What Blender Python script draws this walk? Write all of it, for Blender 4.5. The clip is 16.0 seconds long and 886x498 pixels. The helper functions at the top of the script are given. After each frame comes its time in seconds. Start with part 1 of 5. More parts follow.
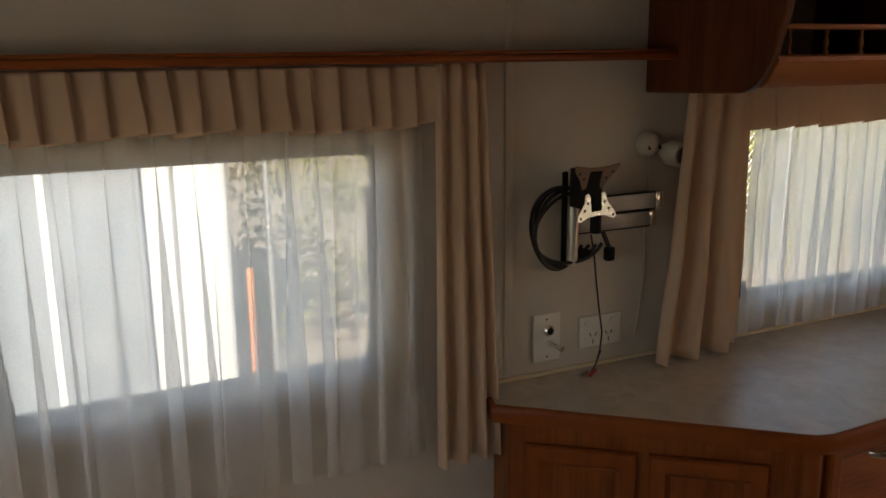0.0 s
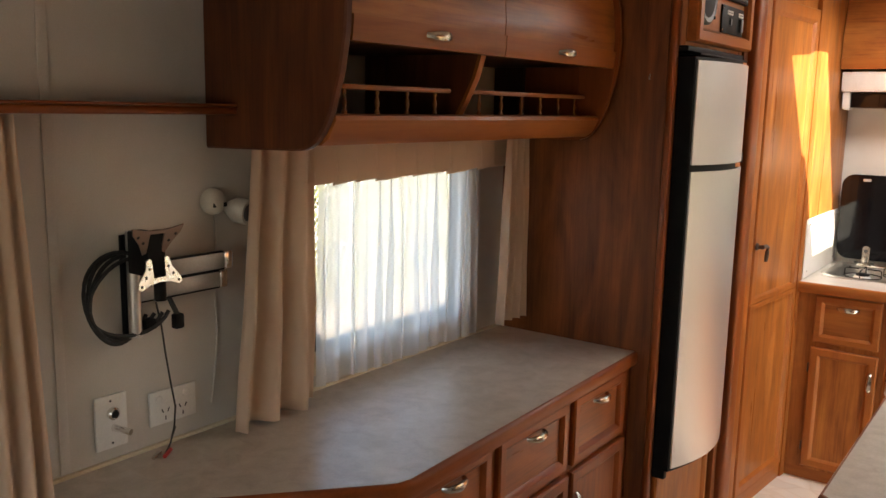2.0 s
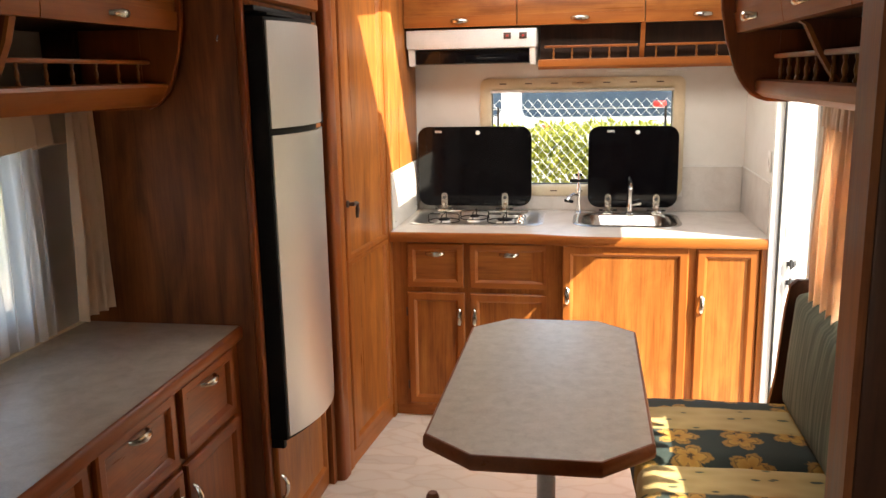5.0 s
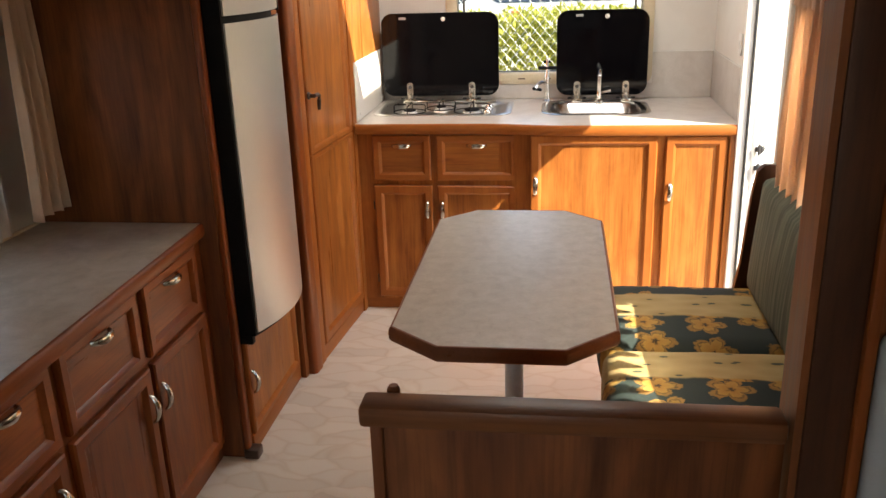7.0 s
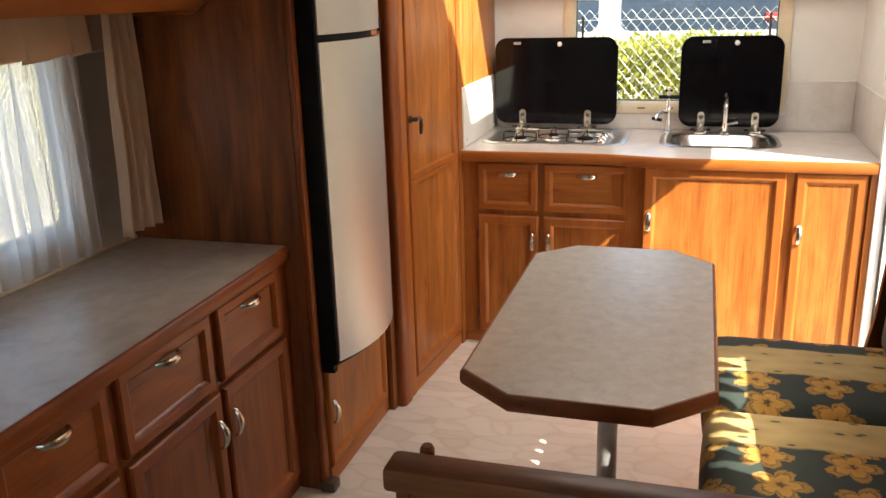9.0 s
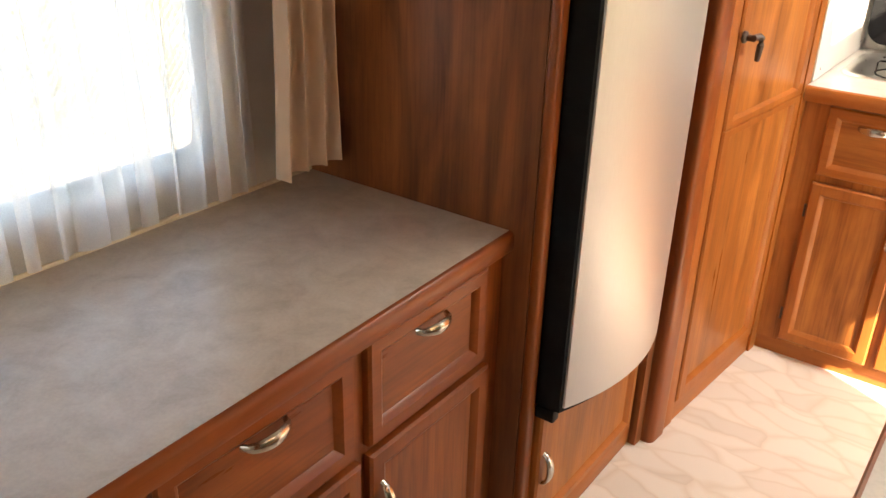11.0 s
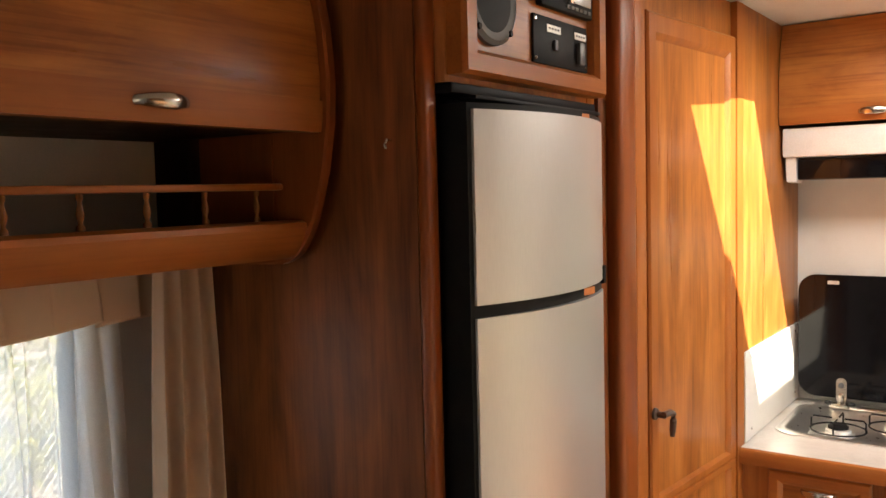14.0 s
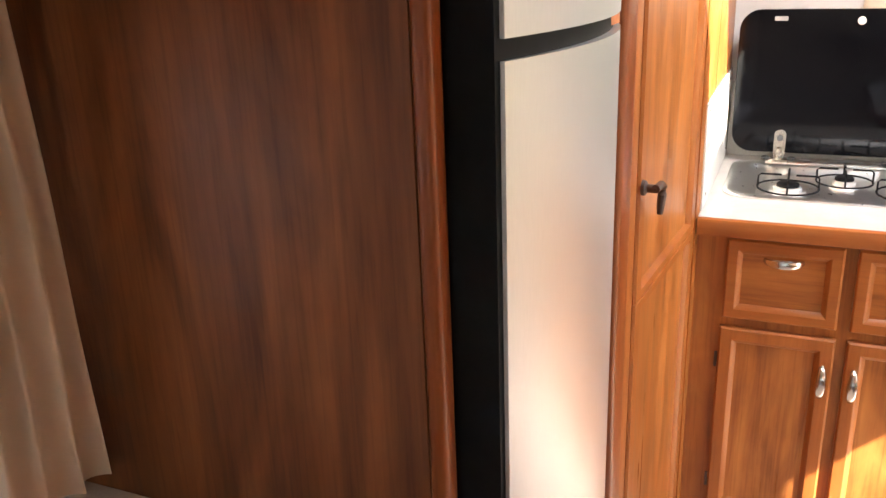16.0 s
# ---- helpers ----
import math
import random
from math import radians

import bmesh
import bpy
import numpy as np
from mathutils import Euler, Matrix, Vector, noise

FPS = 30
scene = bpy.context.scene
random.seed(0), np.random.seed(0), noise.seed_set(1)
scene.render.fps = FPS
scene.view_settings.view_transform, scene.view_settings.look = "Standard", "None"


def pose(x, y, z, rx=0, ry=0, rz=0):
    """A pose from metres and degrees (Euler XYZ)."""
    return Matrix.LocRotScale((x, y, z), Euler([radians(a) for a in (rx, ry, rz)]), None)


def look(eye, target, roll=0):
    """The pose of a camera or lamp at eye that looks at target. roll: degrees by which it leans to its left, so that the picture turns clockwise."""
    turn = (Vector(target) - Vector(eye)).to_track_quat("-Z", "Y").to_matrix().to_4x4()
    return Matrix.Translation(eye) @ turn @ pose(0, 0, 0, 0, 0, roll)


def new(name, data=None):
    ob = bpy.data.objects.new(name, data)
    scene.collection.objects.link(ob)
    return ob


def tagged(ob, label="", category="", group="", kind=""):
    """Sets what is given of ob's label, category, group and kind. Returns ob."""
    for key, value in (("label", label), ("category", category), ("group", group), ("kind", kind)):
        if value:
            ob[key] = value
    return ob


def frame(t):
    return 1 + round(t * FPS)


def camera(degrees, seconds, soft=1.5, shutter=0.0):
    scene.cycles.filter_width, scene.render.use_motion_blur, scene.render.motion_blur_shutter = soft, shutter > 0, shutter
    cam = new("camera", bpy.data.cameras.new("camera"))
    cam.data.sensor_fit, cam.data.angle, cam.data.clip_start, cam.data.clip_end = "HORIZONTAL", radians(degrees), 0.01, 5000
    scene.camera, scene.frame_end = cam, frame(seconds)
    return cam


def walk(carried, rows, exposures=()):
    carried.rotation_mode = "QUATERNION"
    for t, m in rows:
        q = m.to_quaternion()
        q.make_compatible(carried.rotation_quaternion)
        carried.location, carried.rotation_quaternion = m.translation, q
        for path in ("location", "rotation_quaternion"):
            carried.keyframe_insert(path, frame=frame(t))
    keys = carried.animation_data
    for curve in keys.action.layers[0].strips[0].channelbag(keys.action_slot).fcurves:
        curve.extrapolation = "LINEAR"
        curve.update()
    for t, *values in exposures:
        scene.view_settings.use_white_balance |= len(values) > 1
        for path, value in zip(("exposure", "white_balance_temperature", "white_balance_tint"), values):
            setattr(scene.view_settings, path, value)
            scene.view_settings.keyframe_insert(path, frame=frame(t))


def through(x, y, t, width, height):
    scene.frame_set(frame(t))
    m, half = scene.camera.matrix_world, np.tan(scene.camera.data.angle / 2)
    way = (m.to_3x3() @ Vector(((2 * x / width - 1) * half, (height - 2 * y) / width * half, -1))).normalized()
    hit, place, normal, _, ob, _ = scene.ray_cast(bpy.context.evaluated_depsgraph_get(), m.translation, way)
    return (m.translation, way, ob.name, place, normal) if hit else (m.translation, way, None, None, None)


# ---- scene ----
cam = camera(55.2, 16.0)
PATH = [
    (0, (1.677, -0.598, 1.602), (-0.086, 0.237, 1.16), -0.7),
    (0.5, (1.67, -0.579, 1.598), (0.038, 0.486, 1.149), 0.3),
    (1, (1.638, -0.552, 1.617), (0.183, 0.748, 1.178), 1.0),
    (1.5, (1.618, -0.529, 1.618), (0.337, 0.961, 1.248), 1.0),
    (2, (1.604, -0.52, 1.618), (0.443, 1.074, 1.286), 1.2),
    (2.5, (1.6, -0.509, 1.624), (0.558, 1.174, 1.338), 1.4),
    (3, (1.605, -0.494, 1.623), (0.724, 1.279, 1.34), 1.3),
    (3.5, (1.599, -0.469, 1.623), (0.868, 1.364, 1.297), 0.6),
    (4, (1.601, -0.444, 1.627), (1.009, 1.432, 1.265), -0.1),
    (4.5, (1.607, -0.422, 1.624), (1.183, 1.499, 1.26), -0.5),
    (5, (1.616, -0.403, 1.61), (1.282, 1.526, 1.203), -1.1),
    (5.2, (1.621, -0.392, 1.603), (1.308, 1.531, 1.151), -1.6),
    (7.3, (1.633, -0.359, 1.594), (1.381, 1.514, 0.94), -1.4),
    (7.5, (1.631, -0.369, 1.598), (1.382, 1.533, 1.032), -0.8),
    (8, (1.638, -0.381, 1.601), (1.348, 1.537, 1.113), -0.7),
    (8.5, (1.665, -0.357, 1.596), (1.335, 1.562, 1.138), -0.9),
    (9, (1.709, -0.185, 1.558), (1.148, 1.646, 0.978), -1.7),
    (9.2, (1.735, -0.093, 1.526), (0.999, 1.657, 0.896), -1.4),
    (9.9, (1.640, 0.210, 1.515), (0.72, 1.78, 0.815), -0.4),
    (10.5, (1.340, 0.500, 1.510), (0.36, 2.03, 0.72), 0.6),
    (10.85, (1.285, 0.690, 1.508), (0.27, 2.14, 0.675), 1.4),
    (11.05, (1.325, 0.775, 1.508), (0.29, 2.19, 0.660), 1.7),
    (11.3, (1.511, 0.834, 1.509), (0.381, 2.244, 0.651), 1.9),
    (11.5, (1.5, 0.895, 1.518), (0.358, 2.327, 0.714), 0.9),
    (12, (1.436, 0.945, 1.555), (0.263, 2.391, 0.826), -1.2),
    (12.5, (1.397, 0.951, 1.601), (0.234, 2.495, 1.087), -0.3),
    (13, (1.406, 0.934, 1.627), (0.242, 2.528, 1.305), 0.2),
    (13.5, (1.417, 0.935, 1.643), (0.266, 2.559, 1.452), -1.0),
    (14, (1.422, 0.929, 1.641), (0.262, 2.552, 1.506), -1.4),
    (14.5, (1.379, 0.955, 1.596), (0.224, 2.539, 1.2), -1.6),
    (15, (1.136, 1.005, 1.57), (0.167, 2.645, 0.962), -1.3),
    (15.5, (0.97, 1.061, 1.565), (0.188, 2.753, 0.841), -2.2),
    (16, (0.935, 1.286, 1.539), (0.193, 2.998, 0.872), -2.2),
]
walk(cam, [(t, look(eye, target, roll)) for t, eye, target, roll in PATH], [(0.0, 1.38, 7400, 10), (0.5, 1.58, 7300, 10), (1.0, 1.95, 7200, 10), (1.5, 2.35, 7100, 10), (2.5, 2.3, 7000, 10), (4.0, 2.22, 7100, 10), (5.0, 2.05, 7100, 10), (8.5, 1.92, 7100, 10), (9.2, 2.15, 7100, 10), (11.3, 3.05, 7500, 10), (12.5, 2.68, 7400, 10), (13.5, 2.36, 7300, 10), (14.0, 2.35, 7200, 10), (14.5, 2.68, 7400, 10), (15.5, 2.82, 6900, 10), (16.0, 3.02, 6300, 10)])

# ---- world, sun and sky ----
SUN_DIR = Vector((-1.0, 0.5, -0.92)).normalized()
world = bpy.data.worlds.new("world")
scene.world = world
world.use_nodes = True
sky = world.node_tree.nodes.new("ShaderNodeTexSky")
sky.sky_type, sky.sun_disc = "NISHITA", False
sky.sun_elevation = math.asin(-SUN_DIR.z)
sky.sun_rotation = math.atan2(-SUN_DIR.x, -SUN_DIR.y)
world.node_tree.links.new(sky.outputs[0], world.node_tree.nodes["Background"].inputs[0])
world.node_tree.nodes["Background"].inputs[1].default_value = 0.15
sun = new("sun", bpy.data.lights.new("sun", "SUN"))
sun.data.energy, sun.data.angle, sun.data.color = 5.0, radians(0.5), (1.0, 0.95, 0.84)
sun.matrix_world = SUN_DIR.to_track_quat("-Z", "Y").to_matrix().to_4x4()


def sky_window(name, eye, target, w, h, power, colour=(0.92, 0.96, 1.0)):
    """Daylight in an opening, standing in for the sky outside it."""
    lamp = new(name, bpy.data.lights.new(name, "AREA"))
    lamp.data.shape, lamp.data.size, lamp.data.size_y = "RECTANGLE", w, h
    lamp.data.energy, lamp.data.color = power, colour
    lamp.matrix_world = look(eye, target)
    return lamp


sky_window("daylight_hatch", (1.50, 3.085, 2.16), (1.50, 3.085, 1.0), 0.95, 0.45, 4.2, (1.0, 0.95, 0.88))
sky_window("daylight_right_window", (2.385, 1.80, 1.18), (1.4, 1.80, 1.0), 1.0, 0.42, 6.5, (1.0, 0.95, 0.86))
sky_window("daylight_rear_window", (1.2, -1.79, 1.35), (1.2, -0.8, 1.1), 1.15, 0.45, 0.55, (1.0, 0.93, 0.87))


# ---- materials ----
def nodes_of(name):
    m = bpy.data.materials.new(name)
    m.use_nodes = True
    t = m.node_tree
    return m, t, t.nodes["Principled BSDF"]


def add(t, kind, **inputs):
    n = t.nodes.new(kind)
    for k, v in inputs.items():
        n.inputs[k.replace("_", " ")].default_value = v
    return n


def ramp(t, fac, stops):
    r = t.nodes.new("ShaderNodeValToRGB")
    while len(r.color_ramp.elements) < len(stops):
        r.color_ramp.elements.new(0.5)
    for e, (p, c) in zip(r.color_ramp.elements, stops):
        e.position, e.color = p, (*c, 1)
    t.links.new(fac, r.inputs[0])
    return r.outputs[0]


def coords(t, scale, rot=(0, 0, 0)):
    tc = t.nodes.new("ShaderNodeTexCoord")
    mp = t.nodes.new("ShaderNodeMapping")
    mp.inputs["Scale"].default_value, mp.inputs["Rotation"].default_value = scale, rot
    t.links.new(tc.outputs["Object"], mp.inputs[0])
    return mp.outputs[0]


def mixed(t, fac, a, b, mode="MIX"):
    n = t.nodes.new("ShaderNodeMix")
    n.data_type, n.blend_type = "RGBA", mode
    for sock, v in ((n.inputs[0], fac), (n.inputs[6], a), (n.inputs[7], b)):
        if hasattr(v, "links"):
            t.links.new(v, sock)
        else:
            sock.default_value = v if not isinstance(v, tuple) else (*v, 1)
    return n.outputs[2]


def bumped(t, p, height, strength, distance=0.002):
    b = add(t, "ShaderNodeBump", Strength=strength, Distance=distance)
    t.links.new(height, b.inputs["Height"])
    t.links.new(b.outputs[0], p.inputs["Normal"])


def wood(name, dark, mid, light, axis, rough=0.32, contrast=1.0):
    """Veneer with long grain along one axis, darker streaks and cloudy figure."""
    m, t, p = nodes_of(name)
    s = [21.0, 21.0, 21.0]
    s[axis] = 1.5
    n1 = add(t, "ShaderNodeTexNoise", Scale=1.0, Detail=6.0, Roughness=0.62, Distortion=0.35)
    t.links.new(coords(t, s), n1.inputs["Vector"])
    s2 = [8.0, 8.0, 8.0]
    s2[axis] = 1.5
    n2 = add(t, "ShaderNodeTexNoise", Scale=1.0, Detail=4.0, Roughness=0.55, Distortion=2.0)
    t.links.new(coords(t, s2), n2.inputs["Vector"])
    s3 = [160.0, 160.0, 160.0]
    s3[axis] = 5.0
    n3 = add(t, "ShaderNodeTexNoise", Scale=1.0, Detail=2.0, Roughness=0.5)
    t.links.new(coords(t, s3), n3.inputs["Vector"])
    c1 = ramp(t, n1.outputs[0], ((0.33, dark), (0.51, mid), (0.69, light)))
    c2 = ramp(t, n2.outputs[0], ((0.36, dark), (0.53, mid), (0.70, light)))
    c = mixed(t, 0.5, c1, c2)
    pores = ramp(t, n3.outputs[0], ((0.36, (0.72, 0.68, 0.66)), (0.5, (1, 1, 1))))
    c = mixed(t, 0.6 * contrast, c, pores, "MULTIPLY")
    s4 = [9.0, 9.0, 9.0]
    s4[axis] = 5.0
    n4 = add(t, "ShaderNodeTexNoise", Scale=1.0, Detail=5.0, Roughness=0.65, Distortion=0.6)
    t.links.new(coords(t, s4), n4.inputs["Vector"])
    cloud = ramp(t, n4.outputs[0], ((0.34, (0.74, 0.72, 0.70)), (0.52, (1, 1, 1))))
    c = mixed(t, 0.5 * contrast, c, cloud, "MULTIPLY")
    t.links.new(c, p.inputs["Base Color"])
    r = add(t, "ShaderNodeMapRange", From_Min=0.3, From_Max=0.7, To_Min=rough - 0.06, To_Max=rough + 0.1)
    t.links.new(n1.outputs[0], r.inputs[0])
    t.links.new(r.outputs[0], p.inputs["Roughness"])
    bumped(t, p, n3.outputs[0], 0.12, 0.0006)
    p.inputs["Specular IOR Level"].default_value = 0.28
    return m


CH_D, CH_M, CH_L = (0.21, 0.062, 0.014), (0.385, 0.132, 0.030), (0.49, 0.190, 0.048)
veneer_z = wood("cherry_veneer_upright", CH_D, CH_M, CH_L, 2)
veneer_y = wood("cherry_veneer_along", CH_D, CH_M, CH_L, 1)
veneer_x = wood("cherry_veneer_across", CH_D, CH_M, CH_L, 0)
SO_D, SO_M, SO_L = (0.27, 0.078, 0.016), (0.34, 0.106, 0.022), (0.39, 0.130, 0.028)
solid_z = wood("cherry_frame_upright", SO_D, SO_M, SO_L, 2, 0.36, 0.5)
solid_y = wood("cherry_frame_along", SO_D, SO_M, SO_L, 1, 0.36, 0.5)
solid_x = wood("cherry_frame_across", SO_D, SO_M, SO_L, 0, 0.36, 0.5)
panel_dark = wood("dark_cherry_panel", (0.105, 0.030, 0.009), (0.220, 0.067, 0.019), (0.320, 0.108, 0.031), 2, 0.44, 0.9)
# cherry darkened for faces turned to the dim rear: shade held in the colour
end_shaded = wood("shaded_cherry_end_board", (0.060, 0.016, 0.005), (0.115, 0.032, 0.010), (0.165, 0.050, 0.016), 2, 0.42, 0.9)
# post and bench end cherry taken near black: their shade put into the colour
post_shaded = wood("shaded_cherry_post", (0.038, 0.012, 0.005), (0.075, 0.023, 0.008), (0.11, 0.036, 0.012), 2, 0.42)
# lining far below the veneer: shade inside the open shelves put into colour
inner_shaded = wood("shaded_locker_lining", (0.022, 0.009, 0.005), (0.040, 0.016, 0.008), (0.06, 0.024, 0.012), 2, 0.45)
edge_dark = wood("dark_cherry_edging", (0.16, 0.048, 0.018), (0.21, 0.066, 0.024), (0.25, 0.082, 0.030), 1, 0.32, 0.5)
# the same cherry scaled darker and redder: dimmer light put into its colour
SHADED_S, SHADED_V = [[tuple(c * k for c, k in zip(col, (0.70, 0.56, 0.56))) for col in cols] for cols in ((SO_D, SO_M, SO_L), (CH_D, CH_M, CH_L))]
shaded_solid_y = wood("shaded_cherry_frame_along", *SHADED_S, 1, 0.34, 0.5)
shaded_solid_z = wood("shaded_cherry_frame_upright", *SHADED_S, 2, 0.34, 0.5)
shaded_veneer_y = wood("shaded_cherry_veneer_along", *SHADED_V, 1)
shaded_veneer_z = wood("shaded_cherry_veneer_upright", *SHADED_V, 2)
turned_wood = wood("turned_cherry", (0.18, 0.066, 0.02), (0.28, 0.107, 0.03), (0.35, 0.145, 0.042), 2, 0.25, 0.4)


def mottled(name, a, b, c, scale, rough, bump=0.05, fine=180.0):
    m, t, p = nodes_of(name)
    v = coords(t, (1, 1, 1))
    n1 = add(t, "ShaderNodeTexNoise", Scale=scale, Detail=8.0, Roughness=0.62, Distortion=0.4)
    n2 = add(t, "ShaderNodeTexNoise", Scale=fine, Detail=3.0, Roughness=0.6)
    for n in (n1, n2):
        t.links.new(v, n.inputs["Vector"])
    col = ramp(t, n1.outputs[0], ((0.32, a), (0.5, b), (0.68, c)))
    g = ramp(t, n2.outputs[0], ((0.3, (0.9, 0.9, 0.9)), (0.7, (1, 1, 1))))
    t.links.new(mixed(t, 1.0, col, g, "MULTIPLY"), p.inputs["Base Color"])
    p.inputs["Roughness"].default_value = rough
    bumped(t, p, n2.outputs[0], bump, 0.001)
    return m


laminate = mottled("grey_stone_laminate", (0.43, 0.36, 0.285), (0.52, 0.44, 0.36), (0.585, 0.51, 0.43), 16.0, 0.28, 0.03)
laminate_light = mottled("pale_stone_laminate", (0.50, 0.46, 0.42), (0.58, 0.54, 0.50), (0.64, 0.61, 0.57), 9.0, 0.28, 0.03)
table_laminate = mottled("table_stone_laminate", (0.42, 0.395, 0.345), (0.49, 0.465, 0.41), (0.55, 0.525, 0.47), 26.0, 0.3, 0.03)
wall_vinyl = mottled("cream_vinyl_wallboard", (0.52, 0.48, 0.43), (0.57, 0.53, 0.48), (0.60, 0.565, 0.515), 3.0, 0.55, 0.12, 320.0)
wall_white = mottled("white_vinyl_wallboard", (0.66, 0.63, 0.58), (0.71, 0.685, 0.64), (0.74, 0.72, 0.68), 3.0, 0.5, 0.1, 320.0)
ceiling_board = mottled("ceiling_board", (0.66, 0.63, 0.56), (0.71, 0.68, 0.61), (0.74, 0.71, 0.65), 2.0, 0.6, 0.08, 260.0)
cream_plastic = mottled("aged_cream_plastic", (0.60, 0.50, 0.33), (0.66, 0.56, 0.39), (0.70, 0.61, 0.45), 6.0, 0.4, 0.03)
white_plastic = mottled("white_plastic", (0.70, 0.69, 0.66), (0.74, 0.73, 0.70), (0.77, 0.76, 0.73), 8.0, 0.35, 0.02)
beige_plastic = mottled("beige_plastic", (0.50, 0.46, 0.40), (0.55, 0.51, 0.45), (0.58, 0.55, 0.49), 8.0, 0.4, 0.02)
black_plastic = mottled("black_plastic", (0.006, 0.006, 0.007), (0.009, 0.009, 0.010), (0.013, 0.013, 0.014), 10.0, 0.5, 0.05)
grey_plastic = mottled("dark_grey_plastic", (0.05, 0.05, 0.052), (0.07, 0.07, 0.072), (0.09, 0.09, 0.09), 10.0, 0.45, 0.05)
bronze = mottled("dark_bronze_metal", (0.05, 0.028, 0.02), (0.075, 0.042, 0.03), (0.1, 0.06, 0.045), 20.0, 0.4, 0.05)
rubber = mottled("black_rubber", (0.012, 0.012, 0.012), (0.018, 0.018, 0.018), (0.025, 0.025, 0.025), 30.0, 0.6, 0.1)
orange_colour = mottled("orange_colour", (0.55, 0.16, 0.04), (0.6, 0.2, 0.05), (0.65, 0.25, 0.08), 60.0, 0.5)
red_plastic = mottled("red_plastic", (0.35, 0.02, 0.015), (0.42, 0.03, 0.02), (0.5, 0.05, 0.03), 30.0, 0.4)
silver_paint = mottled("silver_painted_post", (0.40, 0.41, 0.42), (0.46, 0.47, 0.48), (0.5, 0.51, 0.52), 20.0, 0.35)
silver_paint.node_tree.nodes["Principled BSDF"].inputs["Metallic"].default_value = 0.5


def metal(name, colour, rough, stretch=(1, 1, 1), bump=0.0):
    m, t, p = nodes_of(name)
    p.inputs["Metallic"].default_value = 1.0
    n = add(t, "ShaderNodeTexNoise", Scale=60.0, Detail=4.0, Roughness=0.6)
    t.links.new(coords(t, stretch), n.inputs["Vector"])
    t.links.new(ramp(t, n.outputs[0], ((0.3, tuple(c * 0.9 for c in colour)), (0.7, colour))), p.inputs["Base Color"])
    r = add(t, "ShaderNodeMapRange", From_Min=0.3, From_Max=0.7, To_Min=rough * 0.8, To_Max=rough * 1.25)
    t.links.new(n.outputs[0], r.inputs[0])
    t.links.new(r.outputs[0], p.inputs["Roughness"])
    if bump:
        bumped(t, p, n.outputs[0], bump, 0.0005)
    return m


chrome = metal("polished_chrome", (0.82, 0.81, 0.79), 0.12)
satin_nickel = metal("satin_nickel", (0.52, 0.485, 0.43), 0.22)
hob_steel = metal("bright_hob_steel", (0.80, 0.79, 0.77), 0.33)
steel = metal("pressed_stainless_steel", (0.62, 0.61, 0.59), 0.20)
brushed = metal("brushed_aluminium", (0.66, 0.65, 0.63), 0.34, (1, 1, 12), 0.05)
zinc = metal("zinc_plate", (0.80, 0.79, 0.76), 0.5)
wire_metal = metal("galvanised_wire", (0.62, 0.62, 0.60), 0.5)
fridge_skin = metal("silver_fridge_skin", (0.54, 0.53, 0.515), 0.42, (8, 8, 0.6), 0.02)
fridge_skin.node_tree.nodes["Principled BSDF"].inputs["Metallic"].default_value = 0.75

black_plastic.node_tree.nodes["Principled BSDF"].inputs["Specular IOR Level"].default_value = 0.1
black_glass, _t, _p = nodes_of("black_glass")
_n = add(_t, "ShaderNodeTexNoise", Scale=14.0, Detail=5.0, Roughness=0.6)
_t.links.new(coords(_t, (1, 1, 1)), _n.inputs["Vector"])
_t.links.new(ramp(_t, _n.outputs[0], ((0.3, (0.002, 0.002, 0.003)), (0.8, (0.005, 0.005, 0.006)))), _p.inputs["Base Color"])
_r = add(_t, "ShaderNodeMapRange", From_Min=0.3, From_Max=0.7, To_Min=0.04, To_Max=0.12)
_t.links.new(_n.outputs[0], _r.inputs[0])
_t.links.new(_r.outputs[0], _p.inputs["Roughness"])
_p.inputs["Specular IOR Level"].default_value = 0.22

pane_glass, _t, _p = nodes_of("clear_acrylic")
_p.inputs["Transmission Weight"].default_value, _p.inputs["Roughness"].default_value = 1.0, 0.02
_p.inputs["IOR"].default_value = 1.05
_p.inputs["Base Color"].default_value = (0.93, 0.95, 0.95, 1)


def fabric(name, a, b, weave=900.0, rough=0.9, through=0.25):
    m, t, p = nodes_of(name)
    n1 = add(t, "ShaderNodeTexNoise", Scale=5.0, Detail=4.0, Roughness=0.6)
    n2 = add(t, "ShaderNodeTexNoise", Scale=weave, Detail=2.0)
    v = coords(t, (1, 1, 1))
    for n in (n1, n2):
        t.links.new(v, n.inputs["Vector"])
    col = ramp(t, n1.outputs[0], ((0.3, a), (0.7, b)))
    t.links.new(col, p.inputs["Base Color"])
    p.inputs["Roughness"].default_value = rough
    p.inputs["Sheen Weight"].default_value = 0.2
    bumped(t, p, n2.outputs[0], 0.25, 0.0008)
    tr = add(t, "ShaderNodeBsdfTranslucent")
    t.links.new(col, tr.inputs[0])
    mx = add(t, "ShaderNodeMixShader", Fac=through)
    t.links.new(p.outputs[0], mx.inputs[1])
    t.links.new(tr.outputs[0], mx.inputs[2])
    t.links.new(mx.outputs[0], t.nodes["Material Output"].inputs[0])
    return m


beige_fabric = fabric("beige_curtain_cotton", (0.68, 0.51, 0.37), (0.75, 0.575, 0.43), 900.0, 0.9, 0.36)

